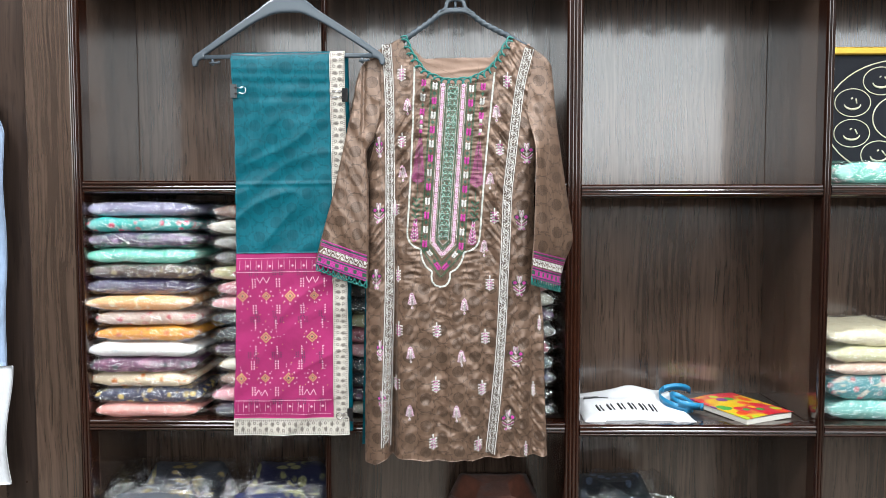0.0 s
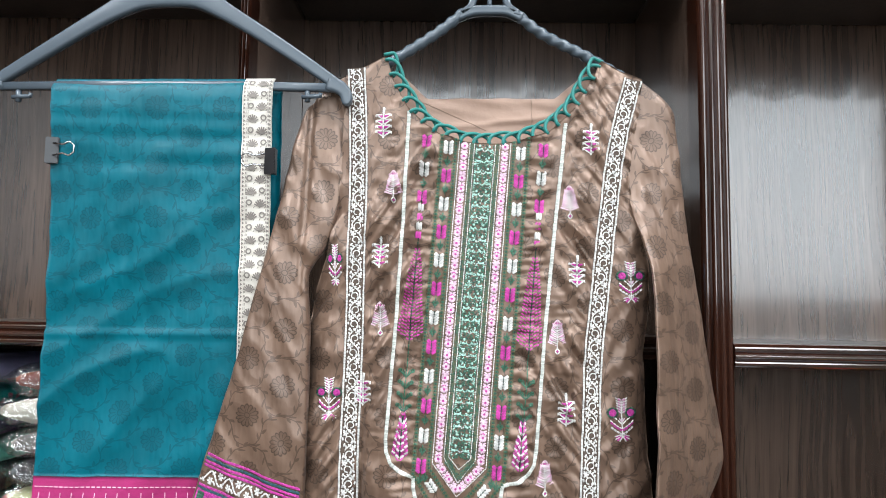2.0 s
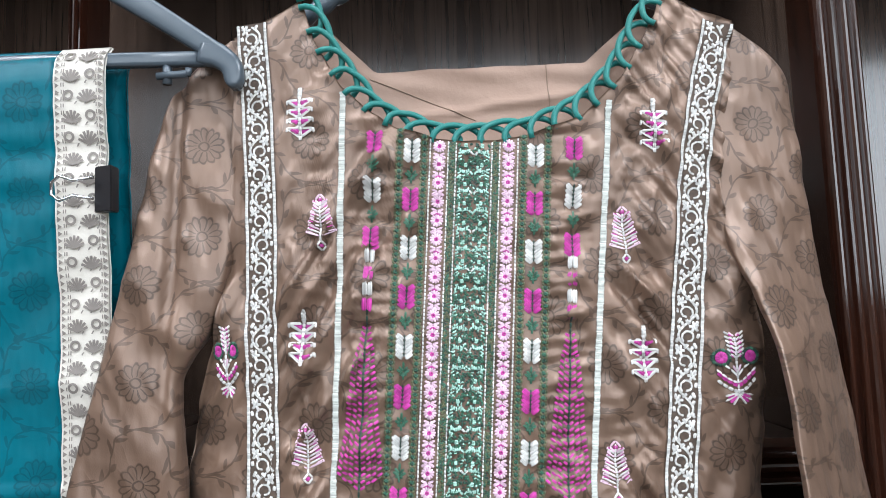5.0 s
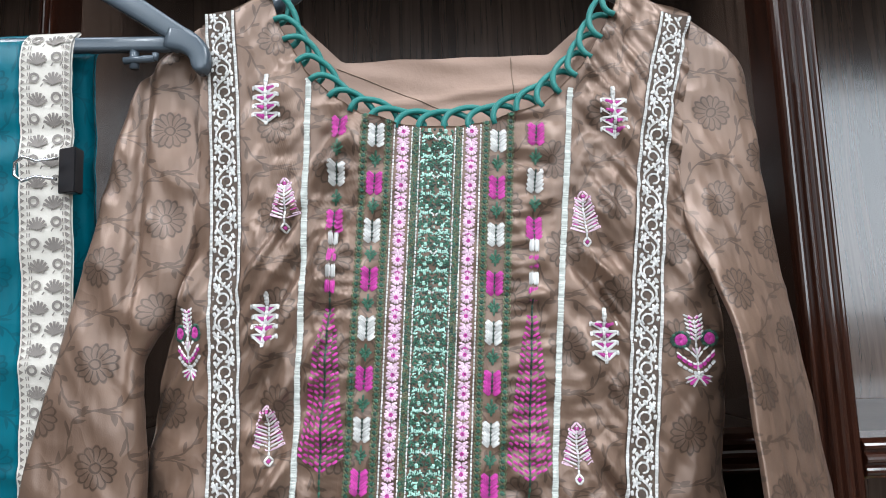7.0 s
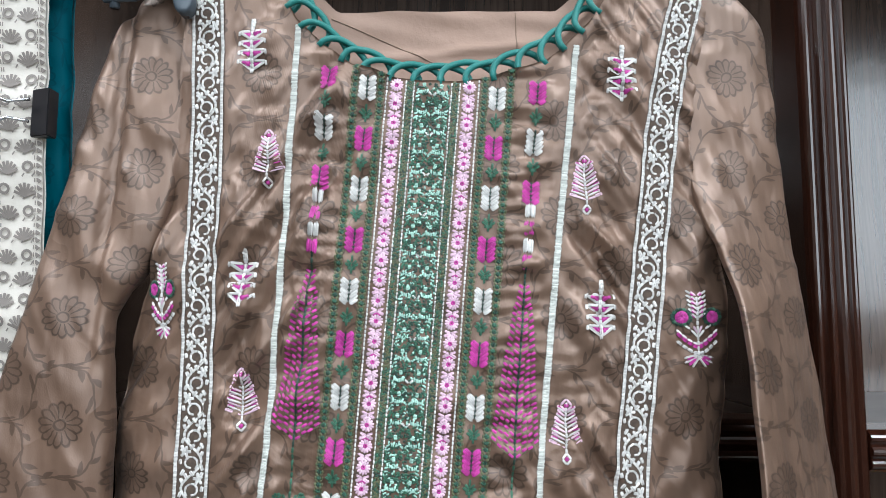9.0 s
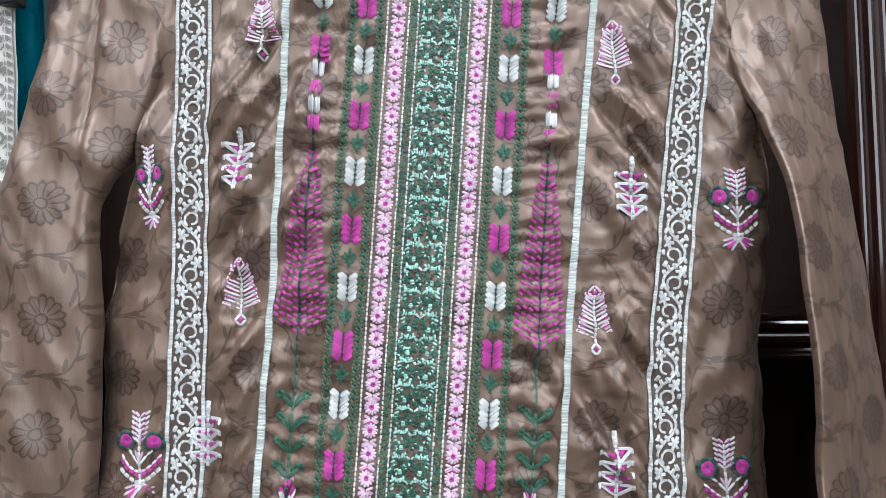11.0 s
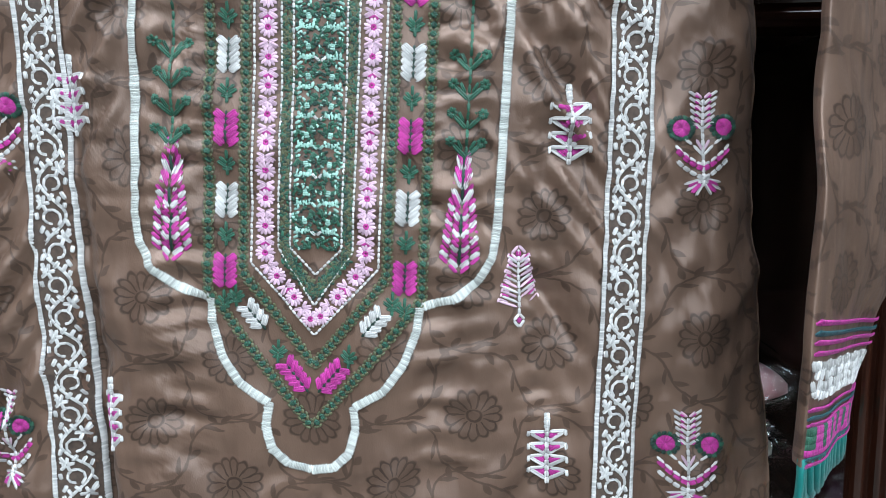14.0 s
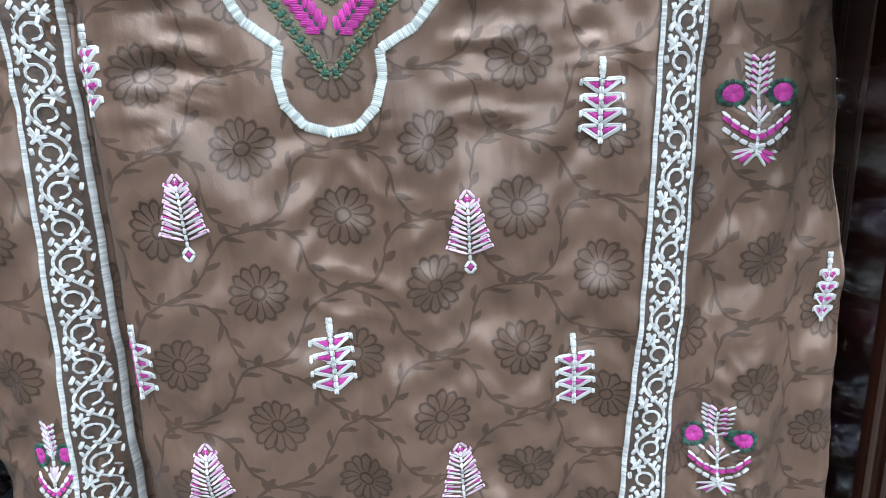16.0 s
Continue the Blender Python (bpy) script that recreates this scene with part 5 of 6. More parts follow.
for x in (-0.500, -0.170):
    V, F = join([tube([(x - 0.010, HY - 0.002, 1.774), (x + 0.010, HY - 0.002, 1.775)], 0.0026, 8), tube([(x - 0.004, HY, 1.783), (x - 0.004, HY, 1.769)], 0.0032, 8),
                 tube([(x + 0.010, HY - 0.002, 1.7735), (x + 0.011, HY - 0.002, 1.7785)], 0.0023, 8)])
    part("strap_hook", mesh("strap_hook", V, F, GREYPLASTIC), th)
part("hook_boss", mesh("hook_boss", *bar_sweep([(-0.360, HY, 1.913), (-0.350, HY, 1.918), (-0.320, HY, 1.918), (-0.310, HY, 1.913)], [0.016, 0.022, 0.022, 0.016], 0.012), GREYPLASTIC), th)
wire_hook(th, -0.335, HY, 1.925, 2.062)

kh = thing("shirt_hanger", "grey plastic hanger with twisted rope-like arms", "hanger", "clothes hangers")
KY = 0.022


def rope(pts, r):
    V, F = tube(pts, r, 18)
    ln = 0.0
    out = []
    for i, v in enumerate(V):
        ring, k = divmod(i, 18)
        if ring and k == 0:
            ln += (Vector(pts[ring]) - Vector(pts[ring - 1])).length
        c = Vector(pts[ring])
        a = 2 * math.pi * k / 18
        out.append(c + (v - c) * (1 + 0.13 * math.cos(2 * a + ln * 420)))
    return out, F


for rows in ([(0.003, 1.887), (-0.020, 1.868), (-0.078, 1.829), (-0.125, 1.801)], [(0.062, 1.886), (0.085, 1.866), (0.150, 1.829), (0.195, 1.801)]):
    part("arm", mesh("arm", *rope(arc_pts(rows, KY, 90), 0.0062), GREYPLASTIC), kh)
blk = arc_pts([(0.000, 1.884), (0.010, 1.892), (0.016, 1.908), (0.032, 1.913), (0.049, 1.908), (0.055, 1.892), (0.065, 1.884)], KY, 40)
part("top_arch", mesh("top_arch", *bar_sweep(blk, 0.009, 0.012), GREYPLASTIC), kh)
low_arch = arc_pts([(-0.006, 1.880), (0.012, 1.887), (0.032, 1.888), (0.053, 1.887), (0.071, 1.879)], KY, 30)
part("lower_arch", mesh("lower_arch", *bar_sweep(low_arch, 0.012, 0.012), GREYPLASTIC), kh)
part("centre_pin", mesh("centre_pin", *tube([(0.0325, KY, 1.888), (0.0325, KY, 1.912)], 0.003, 8), GREYPLASTIC), kh)
wire_hook(kh, 0.0325, KY, 1.91, 2.060)


# ---- binder clips ----
def binder_clip(x, y, z, toward, label):
    ob = thing("binder_clip", label, "clip", "binder clips")
    w, h, d = 0.013, 0.030, 0.011
    V = [(-w / 2, -d / 2, -h / 2), (w / 2, -0.001, -h / 2), (w / 2, 0.001, -h / 2), (-w / 2, d / 2, -h / 2)]
    bm = bmesh.new()
    lo = [bm.verts.new((a * toward, b, c)) for a, b, c in V]
    hi = [bm.verts.new((a * toward, b, c + h)) for a, b, c in V]
    for i in range(4):
        j = (i + 1) % 4
        bm.faces.new((lo[i], lo[j], hi[j], hi[i]))
    bm.faces.new(lo[::-1]), bm.faces.new(hi)
    bmesh.ops.recalc_face_normals(bm, faces=bm.faces)
    bmesh.ops.bevel(bm, geom=bm.edges[:], offset=0.0006, segments=2, affect="EDGES")
    bmesh.ops.translate(bm, vec=(x, y, z), verts=bm.verts)
    part("clip_body", from_bm("clip_body", bm, BLACK), ob, "black spring steel body")
    s = toward
    hp = [(x + s * 0.004, y - 0.007, z + 0.007), (x + s * 0.016, y - 0.009, z + 0.005), (x + s * 0.024, y - 0.010, z + 0.008), (x + s * 0.029, y - 0.010, z + 0.004), (x + s * 0.029, y - 0.010, z - 0.004),
          (x + s * 0.024, y - 0.010, z - 0.008), (x + s * 0.016, y - 0.009, z - 0.005), (x + s * 0.004, y - 0.007, z - 0.007)]
    part("wire_handle", mesh("wire_handle", *tube(hp, 0.0011, 8), STEEL), ob, "bright steel wire handle")


binder_clip(-0.213, -0.008, 1.699, -1, "black binder clip on the cream border edge")
binder_clip(-0.458, -0.008, 1.711, 1, "black binder clip on the teal cloth edge")
binder_clip(-0.219, 0.010, 0.973, -1, "black binder clip at the trouser hem")

# ---- trousers hanging behind the kurta ----
ht = thing("hanging_trousers", "plain teal trousers hanging behind the brown kurta", "garment")
part("leg_cloth", mesh("leg_cloth", *plain_sheet(lambda z: -0.183 - (1.3 - z) * 0.035, lambda z: 0.200 + (1.3 - z) * 0.065, 0.890, 1.30, 0.0495, 30, 50, 0.003, 0.0015, 3.0), TEAL), ht)

# ---- packed cloth on the shelves ----
FILM = Mat("clear_plastic_film", (0.8, 0.8, 0.8), 0.1)
fv = FILM.coords()
crinkle = FILM.node("ShaderNodeBump")
crinkle.inputs["Strength"].default_value, crinkle.inputs["Distance"].default_value = 1.0, 0.012
FILM.link(FILM.math("ADD", FILM.noise(FILM.scaled(fv, (60, 60, 90)), 1.0, 3), FILM.noise(FILM.scaled(fv, (22, 22, 40), (0.3, 0.2, 0.5)), 1.0, 2)), crinkle.inputs["Height"])
clear = FILM.node("ShaderNodeBsdfTransparent")
shine = FILM.node("ShaderNodeBsdfGlossy", Roughness=0.07)
FILM.link(crinkle.outputs["Normal"], shine.inputs["Normal"])
blend = FILM.node("ShaderNodeMixShader")
blend.inputs[0].default_value = 0.25
FILM.link(clear.outputs[0], blend.inputs[1])
FILM.link(shine.outputs[0], blend.inputs[2])
FILM.link(blend.outputs[0], FILM.t.nodes["Material Output"].inputs["Surface"])
FILM = FILM.m
fabrics = {}


def print_cloth(a, b, c=None, scale=46):
    key = (a, b, c)
    if key not in fabrics:
        ca, cb = (tuple(min(0.9, q * 1.25) for q in lin(h)) for h in (a, b))
        m = Mat("printed_cloth", ca, 0.7)
        v = m.coords()
        vor = m.node("ShaderNodeTexVoronoi", Scale=float(scale))
        m.link(v, vor.inputs["Vector"])
        f = m.math("MULTIPLY", m.math("SUBTRACT", 1.0, m.step(vor.outputs["Distance"], 0.25, 0.42)), m.step(m.noise(v, 18, 3), 0.34, 0.5))
        col = m.mix(f, ca, cb)
        if c:
            col = m.mix(m.step(m.noise(m.scaled(v, (30, 30, 60)), 1.0, 4), 0.55, 0.62), col, lin(c))
        m.to(col, "Base Color")
        m.bump(m.noise(v, 60, 4), 0.4, 0.004)
        fabrics[key] = m.m
    return fabrics[key]


def pillow(sx, sy, sz, seed, wob=0.004, nx=26, ny=14, nz=5, power=0.22):
    """A soft folded bundle: a rounded slab with wavy layers."""
    bm = bmesh.new()
    bmesh.ops.create_grid(bm, x_segments=nx, y_segments=ny, size=0.5)
    V, F = [], []
    n = 2 * (nx + ny)
    ring = []
    for i in range(nx):
        ring.append((-0.5 + i / nx, -0.5))
    for i in range(ny):
        ring.append((0.5, -0.5 + i / ny))
    for i in range(nx):
        ring.append((0.5 - i / nx, 0.5))
    for i in range(ny):
        ring.append((-0.5, 0.5 - i / ny))
    bm.free()
    rows = []
    for k in range(nz + 1):
        t = k / nz
        q = 1 - 0.10 * abs(2 * t - 1) ** 3
        lay = 1 + 0.012 * math.cos(t * math.pi * 2 * 3)
        rows.append((q * lay, t))
    top = [(0.75, 1.0), (0.4, 1.0)]
    rows = [(0.4, 0.0), (0.75, 0.0)] + rows + top
    for q, t in rows:
        for x, y in ring:
            ex = 1 - 0.35 * max(0, abs(2 * x) - 0.75) / 0.25 * abs(2 * t - 1)
            px, py = x * sx * q, y * sy * q
            z = (t - 0.5) * sz * ex
            z += wob * noise.noise((px * 12, py * 9, seed + t)) + 0.4 * wob * noise.noise((px * 40, py * 30, seed + t * 2))
            V.append((px, py + wob * 0.8 * noise.noise((px * 18, t * 3, seed + 5)), z))
    for r in range(len(rows) - 1):
        for k in range(n):
            l = (k + 1) % n
            F.append((r * n + k, r * n + l, (r + 1) * n + l, (r + 1) * n + k))
    o = len(rows) - 1
    F.append(tuple(range(n - 1, -1, -1)))
    F.append(tuple(o * n + k for k in range(n)))
    return V, F


def film_shell(sx, sy, sz, seed):
    """A loose bag round the bundle, pinched into ears at its ends."""
    V, F = [], []
    nx, nc = 30, 22
    for i in range(nx + 1):
        u = -1 + 2 * i / nx
        pinch = 1 - 0.86 * max(0, (abs(u) - 0.80) / 0.20) ** 1.2
        for k in range(nc):
            a = 2 * math.pi * k / nc
            c, s = math.cos(a), math.sin(a)
            y = math.copysign(abs(c) ** 0.4, c) * (sy / 2 + 0.004) * (0.86 + 0.14 * pinch)
            z = math.copysign(abs(s) ** 0.5, s) * (sz / 2 + 0.0025) * pinch
            x = u * (sx / 2 + 0.026)
            j = 0.006 * noise.noise((x * 45, a * 2.5, seed)) + 0.0045 * noise.noise((x * 95, a * 5, seed + 3))
            V.append((x + 0.008 * noise.noise((a * 1.5, u, seed)) * abs(u), y + c * j, z + s * j + 0.004 * noise.noise((u * 3, 1, seed)) * max(0, abs(u) - 0.75) * 4))
    for i in range(nx):
        for k in range(nc):
            l = (k + 1) % nc
            F.append((i * nc + k, i * nc + l, (i + 1) * nc + l, (i + 1) * nc + k))
    F += [tuple(range(nc - 1, -1, -1)), tuple(nx * nc + k for k in range(nc))]
    return V, F


prn = random.Random(21)


def packet(x, y, z, sx, sy, sz, mat, label, group, film=True, turn=0.0):
    ob = thing("cloth_packet", label, "cloth packet", group, at=(x, y, z))
    ob.rotation_euler = (0, 0, turn)
    seed = prn.uniform(0, 90)
    part("folded_cloth", mesh("folded_cloth", *pillow(sx, sy, sz * 0.86, seed), mat), ob)
    if film:
        part("plastic_film", mesh("plastic_film", *film_shell(sx, sy, sz, seed), FILM), ob, "clear crinkled plastic film")


COL_A = [("e39a92", "d98a80", None, "salmon pink"), ("26304e", "c2a85a", None, "navy and gold printed"), ("d8c6a8", "cc7c3a", None, "cream and orange printed"), ("5a2650", "2a3a44", "a06088", "plum printed"),
         ("dfe3e4", "cfd6da", None, "white"), ("d8962a", "c06a3a", None, "mustard yellow printed"), ("b8a49a", "b05a60", None, "dusty pink floral"), ("d9a26a", "e6cfa8", None, "pale orange floral"),
         ("2c2450", "241c40", None, "deep violet"), ("4a3c38", "8a8060", "2c2426", "dark brown patterned"), ("6fcab4", "58b8a2", None, "mint green"), ("3a2c50", "8a6a98", "2c5a50", "violet and green printed"),
         ("159a90", "c03a5a", None, "turquoise with red flowers"), ("8a88a8", "7a7896", None, "lavender grey")]
COL_B = [("2a2a44", "6a6a90", None, "dark navy printed"), ("d890a0", "c87888", None, "pink"), ("8a6a60", "4a3a44", None, "brown printed"), ("e0d6c6", "c8a860", None, "cream"),
         ("3a2440", "6a4a70", None, "plum"), ("20303a", "305060", None, "dark teal"), ("1c2430", "4a5a5a", None, "black and grey printed"), ("d8a0a4", "e0b8b8", None, "blush pink"),
         ("b06a78", "7a3a4c", None, "rose printed"), ("a8a47c", "a05a60", None, "olive floral"), ("20262a", "586064", None, "black printed"), ("5a5a58", "a8a8a0", None, "grey patterned"),
         ("b8b4a8", "8a8678", None, "light grey"), ("6a3a30", "9a5a48", None, "rust brown")]


def stack(x, width, z0, z1, cols, group, y=0.215, shift=0.0):
    h = (z1 - z0) / len(cols)
    for i, (a, b, c, word) in enumerate(cols):
        w = width * prn.uniform(0.90, 0.97)
        packet(x + prn.uniform(-0.012, 0.012), y + prn.uniform(-0.008, 0.006), z0 + h * (i + 0.5), w, 0.235, h * 1.02, print_cloth(a, b, c), word + " folded suit packed in clear plastic film", group, turn=prn.uniform(-0.06, 0.06))


stack(-0.712, 0.262, 0.9435, 1.462, COL_A, "packets stacked on the shelf", 0.186)
stack(-0.424, 0.250, 0.9435, 1.455, COL_B, "packets stacked on the shelf", 0.192)
stack(-0.125, 0.236, 0.9385, 1.30, COL_B[3:13], "packets stacked behind the kurta")
stack(0.148, 0.236, 0.9385, 1.28, [COL_B[q] for q in (6, 10, 0, 5, 8, 11, 4, 12, 7)], "packets stacked behind the kurta")
# lower shelves
packet(-0.70, 0.20, 0.380 + 0.20, 0.27, 0.24, 0.40, print_cloth("3c4048", "8a7a48", None, 24), "dark grey cloth bundle with gold motifs in plastic", "bundles on the low shelf")
packet(-0.42, 0.20, 0.380 + 0.20, 0.25, 0.24, 0.40, print_cloth("141c44", "8a8a60", None, 24), "navy cloth bundle with pale embroidery in plastic", "bundles on the low shelf")
packet(0.13, 0.19, 0.375 + 0.19, 0.26, 0.22, 0.38, cloth("rust_brown_cloth", "6a3c2c", 0.8), "rust brown folded cloth bundle", "bundles on the low shelf", film=False)
packet(0.45, 0.20, 0.369 + 0.19, 0.24, 0.24, 0.38, print_cloth("18222e", "40506a", None, 30), "dark blue cloth bundle in plastic", "bundles on the low shelf")
# right-hand stack and the packet under the picture
zb = 0.9325
for h, a, b, c, word in ((0.050, "7ab8b0", "a8d0c8", None, "pale turquoise"), (0.062, "4a8a90", "b86a70", "d8d0c0", "turquoise and coral floral"), (0.028, "d0b8a8", "c8a090", None, "peach"),
                         (0.040, "c8c8a0", "d8d0b0", None, "pale green and cream"), (0.042, "d8d0b4", "c8bc98", None, "cream")):
    packet(1.045, 0.215, zb + h / 2, 0.245, 0.24, h, print_cloth(a, b, c), word + " folded suit packed in clear plastic film", "packets stacked on the shelf")
    zb += h
packet(1.035, 0.125, 1.4955 + 0.027, 0.26, 0.11, 0.054, print_cloth("6ab8a8", "a0d8cc", "d8e8e0", 20), "pale turquoise folded cloth packed in clear film", "packets stacked on the shelf")

# ---- framed picture ----
pic = thing("framed_picture", "gilt framed dark panel with pale circular calligraphy", "picture")
GILT = Mat("gilt_frame", lin("b8923a"), 0.35, 0.8).m
PANEL = Mat("black_velvet_panel", (0.012, 0.013, 0.018), 0.6)
PANEL.set("Specular IOR Level", 0.15)
PANEL = PANEL.m
INKW = paint("pale_gold_ink", "d8d2b8", 0.5)
px0, px1, pz0, pz1, py = 0.897, 1.36, 1.4955, 1.838, 0.200
for x0, x1, z0, z1 in ((px0, px0 + 0.02, pz0, pz1), (px1 - 0.02, px1, pz0, pz1), (px0 + 0.0205, px1 - 0.0205, pz1 - 0.02, pz1), (px0 + 0.0205, px1 - 0.0205, pz0, pz0 + 0.02)):
    ob = slab("frame_bar", x0, x1, py - 0.012, py + 0.012, z0, z1, GILT, pic, "gilt frame bar", 0.004)
slab("panel", px0 + 0.017, px1 - 0.017, py - 0.002, py + 0.006, pz0 + 0.017, pz1 - 0.017, PANEL, pic, "black cloth panel", 0.001)
cx, cz = (px0 + px1) / 2, 1.665
chunks = []
yy = py - 0.0035


def ring_tube(x, z, rx, rz, w=0.0016):
    chunks.append(tube([(x + rx * math.cos(2 * math.pi * k / 48), yy, z + rz * math.sin(2 * math.pi * k / 48)) for k in range(48)], w, 5, True))


ring_tube(cx, cz, 0.185, 0.142), ring_tube(cx, cz, 0.066, 0.055)
for k in range(8):
    a = 2 * math.pi * k / 8 + 0.39
    ux, uz = cx + 0.126 * math.cos(a), cz + 0.098 * math.sin(a)
    ring_tube(ux, uz, 0.044, 0.034, 0.0012)
    # a bowl stroke, an upright and dots stand for each word
    chunks.append(tube([(ux - 0.020 * math.cos(q), yy, uz - 0.004 - 0.012 * math.sin(q)) for q in np.linspace(0, math.pi, 12)], [0.0010 + 0.0018 * math.sin(q) for q in np.linspace(0, math.pi, 12)], 6))
    chunks.append(tube([(ux + 0.010 + 0.004 * (k % 3), yy, uz - 0.002), (ux + 0.008, yy, uz + 0.010)], 0.0016, 6))
    chunks.append(tube([(ux - 0.004, yy, uz + 0.009), (ux - 0.0005, yy, uz + 0.012)], 0.0018, 6))
for chunk in chunks:
    part("calligraphy_stroke", mesh("calligraphy_stroke", *chunk, INKW), pic, "pale gold calligraphy stroke")

# ---- shelf clutter ----
WHITEPL = cloth("white_plastic_bag", "e4e6ea", 0.4, 0.03, 30, 0.5)
bag = thing("shopping_bag", "folded white plastic shopping bag with dark lettering", "bag")
SZ = 0.9325


def bag_surface(u, v):
    """Height of the crumpled bag."""
    return 0.010 + 0.020 * max(0, math.sin(math.pi * min(1, max(0, (v - 0.1) / 0.9)))) * (0.6 + 0.4 * u) + 0.006 * noise.noise((u * 5, v * 5, 2.2)) + 0.022 * gauss(v - 0.80, 0.14) * gauss(u - 0.55, 0.28)


V, F = [], []
nu, nv = 40, 34
for i in range(nv):
    v = i / (nv - 1)
    for j in range(nu):
        u = j / (nu - 1)
        e = min(u, 1 - u, v, 1 - v)
        h = bag_surface(u, v) * min(1, e / 0.06) + 0.002
        V.append((0.338 + 0.265 * u + 0.006 * noise.noise((v * 6, 1, 1)), 0.098 + 0.20 * v + 0.008 * noise.noise((u * 7, 2, 1)) - (0.014 if u < 0.18 or u > 0.82 else 0) * max(0, 1 - v * 6), SZ + h))
for i in range(nv - 1):
    for j in range(nu - 1):
        a = i * nu + j
        F.append((a, a + 1, a + nu + 1, a + nu))
n0 = len(V)
V += [(x, y, SZ + 0.0005) for x, y, z in V]
F += [tuple(q + n0 for q in f[::-1]) for f in F]
rim = list(range(nu)) + [i * nu + nu - 1 for i in range(1, nv)] + [(nv - 1) * nu + j for j in range(nu - 2, -1, -1)] + [i * nu for i in range(nv - 2, 0, -1)]
F += [(b, a, a + n0, b + n0) for a, b in zip(rim, rim[1:] + rim[:1])]
part("bag_sheet", mesh("bag_sheet", V, F, WHITEPL), bag)
chunks = []
for k, u in enumerate((0.17, 0.27, 0.37, 0.47, 0.57, 0.66)):
    for dv, du, w in ((0.0, 0.0, 0.0026), (0.0, 0.035, 0.0018)):
        p = []
        for q in range(5):
            uu, vv = u + du * (1 if dv else 1) - 0.012 * q / 4, 0.16 + dv + 0.16 * q / 4 * (0.4 if dv else 1)
            p.append((0.338 + 0.265 * uu, 0.098 + 0.20 * vv, SZ + 0.003 + bag_surface(uu, vv)))
        chunks.append(tube(p, w, 5))
for u0, u1, v in ((0.06, 0.30, 0.50), (0.08, 0.22, 0.58)):
    chunks.append(tube([(0.338 + 0.265 * u, 0.098 + 0.2 * v, SZ + 0.003 + bag_surface(u, v)) for u in np.linspace(u0, u1, 8)], 0.0016, 5))
for chunk in chunks:
    part("lettering_bar", mesh("lettering_bar", *chunk, BLACK), bag, "dark bar of lettering")

tape = thing("tape_measure", "bright blue tailor's tape measure in loose coils", "tape measure")
BLUE = paint("blue_vinyl_tape", "2a86b4", 0.35, 0.1)
tp = []
for i in range(90):
    t = i / 89
    a = t * 2 * math.pi * 2.3
    r = 0.030 + 0.010 * math.sin(t * 9)
    tp.append((0.585 + r * 1.15 * math.cos(a) + 0.012 * t, 0.150 + 0.055 * math.sin(a) * (1 - 0.3 * t) + 0.03 * (1 - t), SZ + 0.040 + 0.012 * math.sin(a * 0.7 + 1) - 0.020 * t))
V, F = [], []
for i, p in enumerate(tp):
    p = Vector(p)
    V += [p + Vector((0, 0, 0.009)), p + Vector((0.0006, 0.0006, -0.009)), p + Vector((0.0012, 0.0010, 0.009))]
for i in range(len(tp) - 1):
    F += [(3 * i, 3 * i + 1, 3 * i + 4, 3 * i + 3), (3 * i + 1, 3 * i + 2, 3 * i + 5, 3 * i + 4), (3 * i + 2, 3 * i, 3 * i + 3, 3 * i + 5)]
part("tape_ribbon", mesh("tape_ribbon", V, F, BLUE), tape)

book = thing("booklet", "thin booklet with a multicoloured balloon-print cover", "booklet")
PAPER = paint("white_paper", "d8d4ca", 0.7)
bm = Mat("bright_cover", (0.5, 0.1, 0.1), 0.3)
v = bm.coords()
vor = bm.node("ShaderNodeTexVoronoi", Scale=30.0, Randomness=0.75)
bm.link(v, vor.inputs["Vector"])
ramp = bm.node("ShaderNodeValToRGB")
ramp.color_ramp.interpolation = "CONSTANT"
for k, h in enumerate(("c81e2c", "e0b020", "3a9a3a", "d84a20", "7a2a80", "b8cc30")):
    if k < 2:
        el = ramp.color_ramp.elements[k]
        el.position = k / 6
    else:
        el = ramp.color_ramp.elements.new(k / 6)
    el.color = (*lin(h), 1)
sepc = bm.node("ShaderNodeSeparateColor")
bm.link(vor.outputs["Color"], sepc.inputs[0])
bm.link(sepc.outputs[0], ramp.inputs[0])
bm.to(bm.mix(bm.step(vor.outputs["Distance"], 0.40, 0.46), ramp.outputs[0], bm.mix(bm.step(bm.noise(v, 9, 2), 0.45, 0.55), lin("d8b21c"), lin("c62a3c"))), "Base Color")
COVER = bm.m
V, F = [], []
for i in range(13):
    u = i / 12
    lift = 0.004 * math.sin(u * 3.0)
    for y in (-0.095, 0.095):
        V.append((-0.075 + 0.15 * u + (0.05 - y * 0.0) * 0, y, 0.016 + lift))
for i in range(12):
    F.append((2 * i, 2 * i + 2, 2 * i + 3, 2 * i + 1))
V2, F2 = list(V) + [(x, y, z - 0.0012) for x, y, z in V], list(F) + [tuple(q + 26 for q in f[::-1]) for f in F]
rim = [2 * i for i in range(13)] + [2 * i + 1 for i in range(12, -1, -1)]
F2 += [(a, a + 26, b + 26, b) for a, b in zip(rim, rim[1:] + rim[:1])]
part("cover", mesh("cover", V2, F2, COVER, smooth=False), book, "glossy multicoloured cover")
bmx = box_bm(0.146, 0.184, 0.013, 0.002, 2, (0, 0, 0.0072))
part("page_block", from_bm("page_block", bmx, PAPER), book, "white page block")
book.location, book.rotation_euler = (0.742, 0.178, SZ), (0, 0, 0.42)

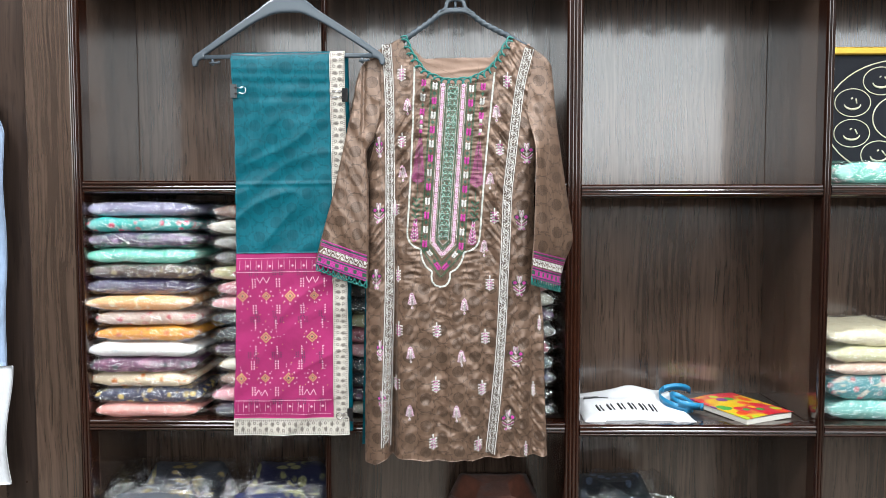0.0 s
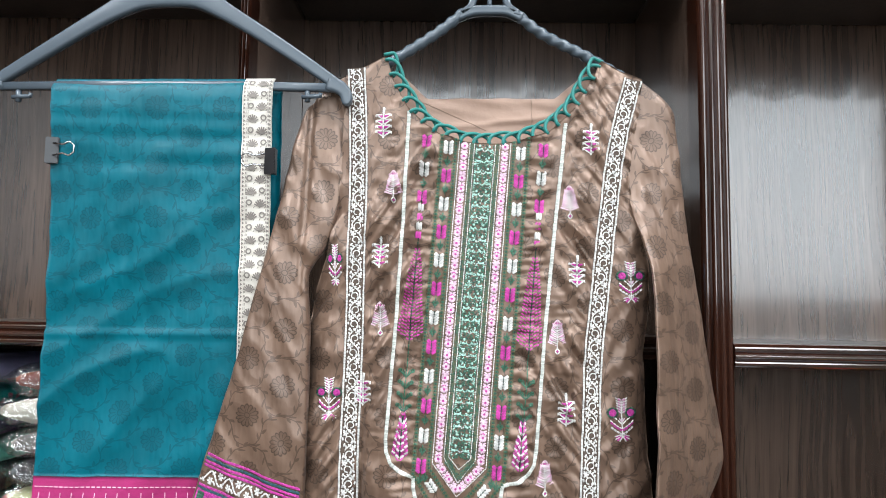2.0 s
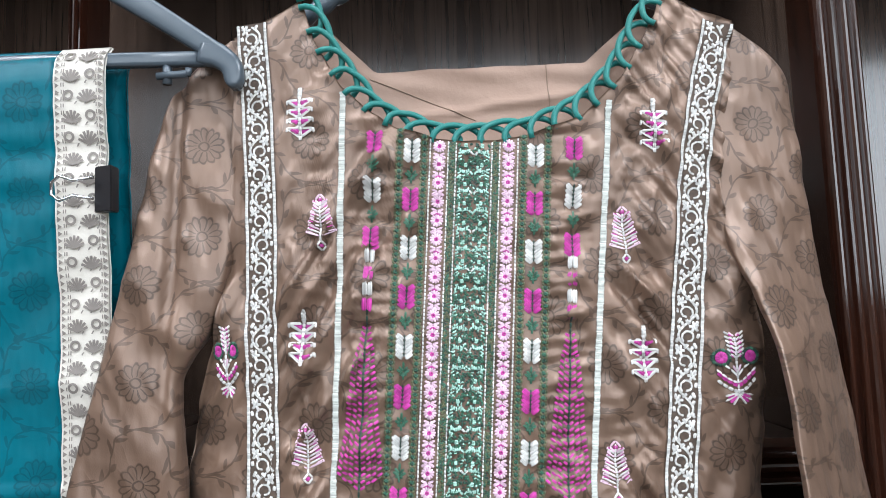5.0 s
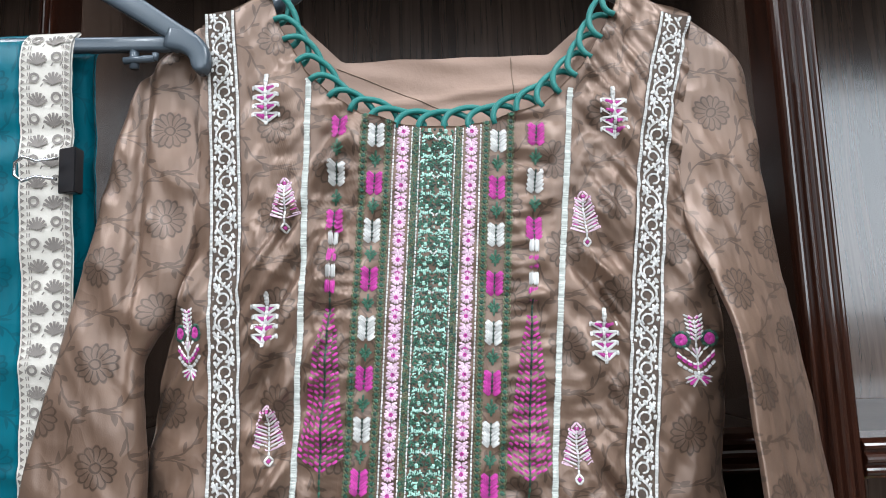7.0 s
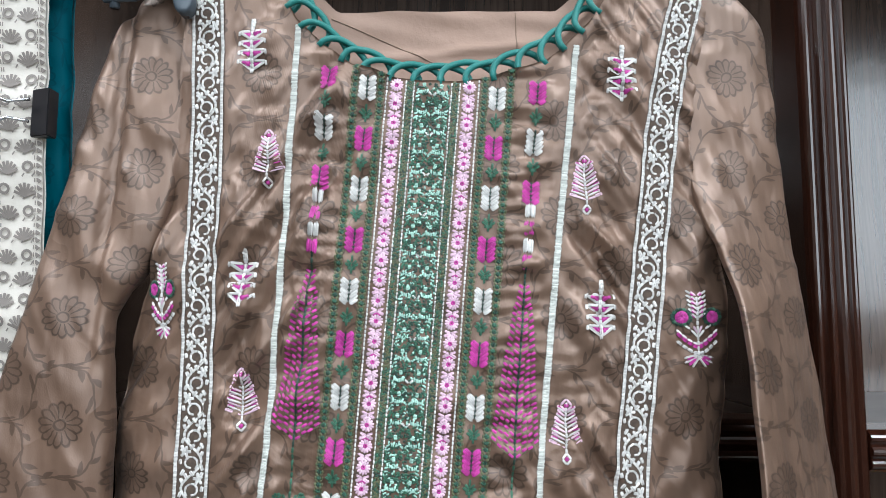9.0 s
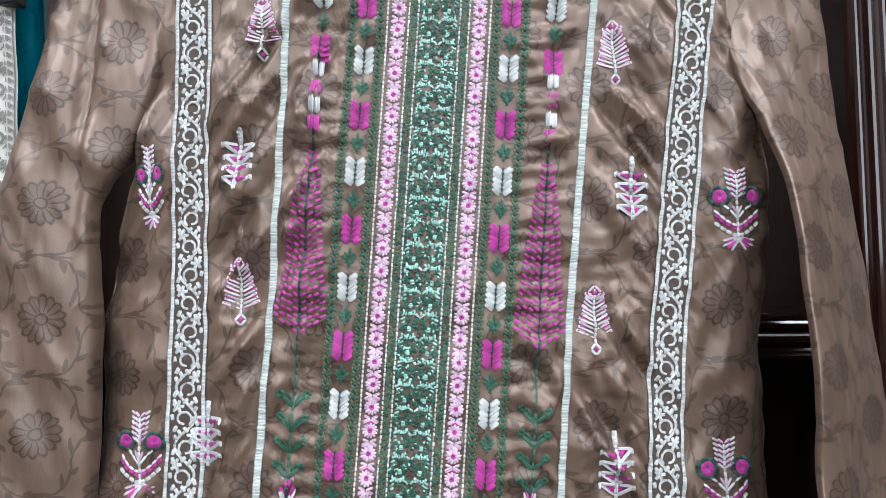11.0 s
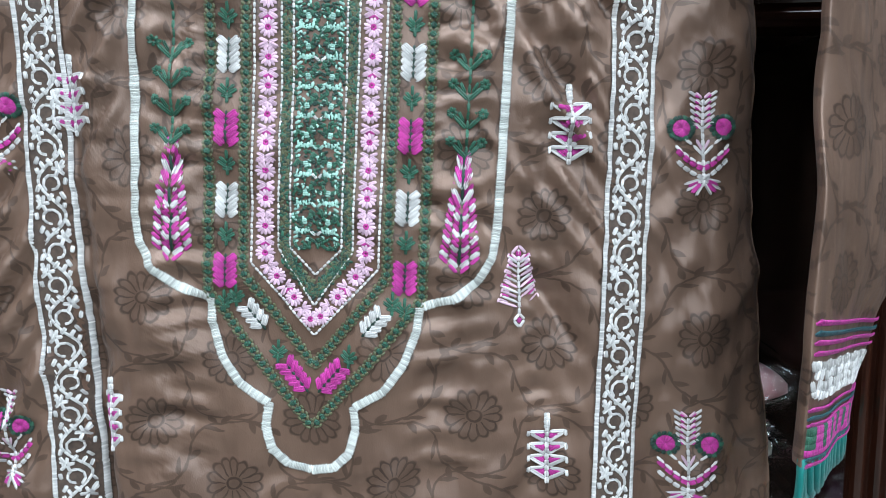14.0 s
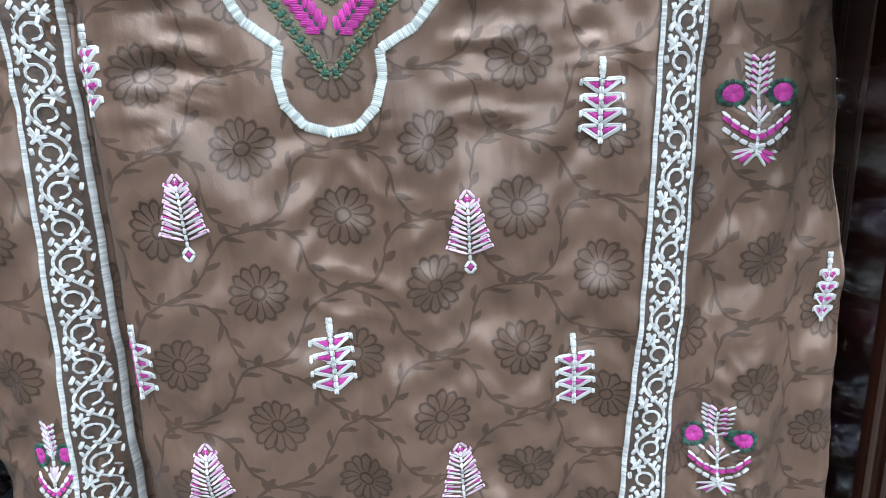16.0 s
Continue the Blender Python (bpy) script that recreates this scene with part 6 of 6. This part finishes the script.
# ---- light blue garment at the end of the unit ----
side = thing("hanging_garment", "pale blue hanging garment with a white hem", "garment")
PALEB = cloth("pale_blue_cloth", "93a9c8", 0.75, 0.1, 14, 0.6)
part("cloth_fall", mesh("cloth_fall", *plain_sheet(lambda z: -1.30, lambda z: -1.008 - 0.006 * math.sin(z * 7) - max(0, z - 1.62) * 0.4, 1.08, 1.70, 0.03, 30, 60, 0.02, 0.004, 6.0), PALEB), side)
part("white_hem", mesh("white_hem", *plain_sheet(lambda z: -1.30, lambda z: -1.010 - 0.008 * math.sin(z * 16), 0.80, 1.079, 0.03, 30, 40, 0.02, 0.004, 6.0), cloth("white_hem_cloth", "d4d8de", 0.75, 0.05, 14, 0.5)), side, "white lower part")
part("hanger_arm", mesh("hanger_arm", *bar_sweep([(-1.28, 0.02, 1.80), (-1.15, 0.02, 1.755), (-1.03, 0.02, 1.715)], 0.016, 0.01), BLACK), side, "black plastic hanger arm")

# ---- ceiling fittings and the added strip under the upper shelf ----
EMIT = Mat("lamp_diffuser", (0.9, 0.9, 0.9), 0.5)
EMIT.set("Emission Color", (0.95, 0.98, 1.0, 1))
EMIT.set("Emission Strength", 3.0)
EMIT = EMIT.m
first = None
for lx, ly in LAMPS:
    if first is None:
        first = thing("ceiling_light", "square white recessed ceiling light panel, switched on", "ceiling light", "ceiling light panels", at=(lx, ly, 3.192))
        for x0, x1, y0, y1 in ((-0.32, -0.295, -0.32, 0.32), (0.295, 0.32, -0.32, 0.32), (-0.294, 0.294, -0.32, -0.295), (-0.294, 0.294, 0.295, 0.32)):
            slab("frame_bar", x0, x1, y0, y1, -0.008, 0.006, PLASTER, first)
        slab("diffuser", -0.293, 0.293, -0.293, 0.293, 0.0, 0.004, EMIT, first, "glowing diffuser", 0.0005)
    else:
        copy_thing(first, Matrix.Translation((lx, ly, 3.192)))
# unseen dark openwork strip, added for wavy shade and reflections on the back panels
V, F = [], []
nx, nz = 620, 14
for i in range(nx + 1):
    x = -0.835 + 2.28 * i / nx
    swag = abs(math.sin(x * 31 + 1.4 * noise.noise((x * 6, 0, 3))))
    low = 1.990 + 0.016 * (1 - swag) + 0.010 * noise.noise((x * 14, 5, 1))
    for k in range(nz + 1):
        q = k / nz
        z = 2.034 + (low - 2.034) * q
        V.append((x, 0.040 + 0.006 * q * math.sin(x * 150 + 3 * noise.noise((x * 20, q, 0))), z))
for i in range(nx):
    for k in range(nz):
        x, z = V[i * (nz + 1) + k][0], V[i * (nz + 1) + k][2]
        if k > 3 and noise.noise((x * 26, z * 60, 8.0)) > 0.16 + 0.02 * (nz - k):
            continue
        a = i * (nz + 1) + k
        F.append((a, a + 1, a + nz + 2, a + nz + 1))
val = new("valance", mesh("valance", V, F, cloth("dark_shading_strip", "1c1a1c", 0.85)))
mod = val.modifiers.new("thickness", "SOLIDIFY")
mod.thickness = 0.0015
tagged(val, "unseen dark scalloped strip added under the upper shelf edge to shade the back panels", "valance")

# everything on the hangers leans a little to one side
LEAN = Matrix.Translation((0.0168, 0, -0.0017)) @ Matrix.Rotation(radians(-0.636), 4, "Y") @ Matrix.Translation((0, 0, 1.4)) @ Matrix.Diagonal((1, 1, 0.99, 1)) @ Matrix.Translation((0, 0, -1.4))
for ob in [o for o in scene.objects if o.parent is None and o.name.split(".")[0] in ("kurta", "folded_trousers", "trouser_hanger", "shirt_hanger", "binder_clip", "hanging_trousers")]:
    ob.matrix_basis = LEAN
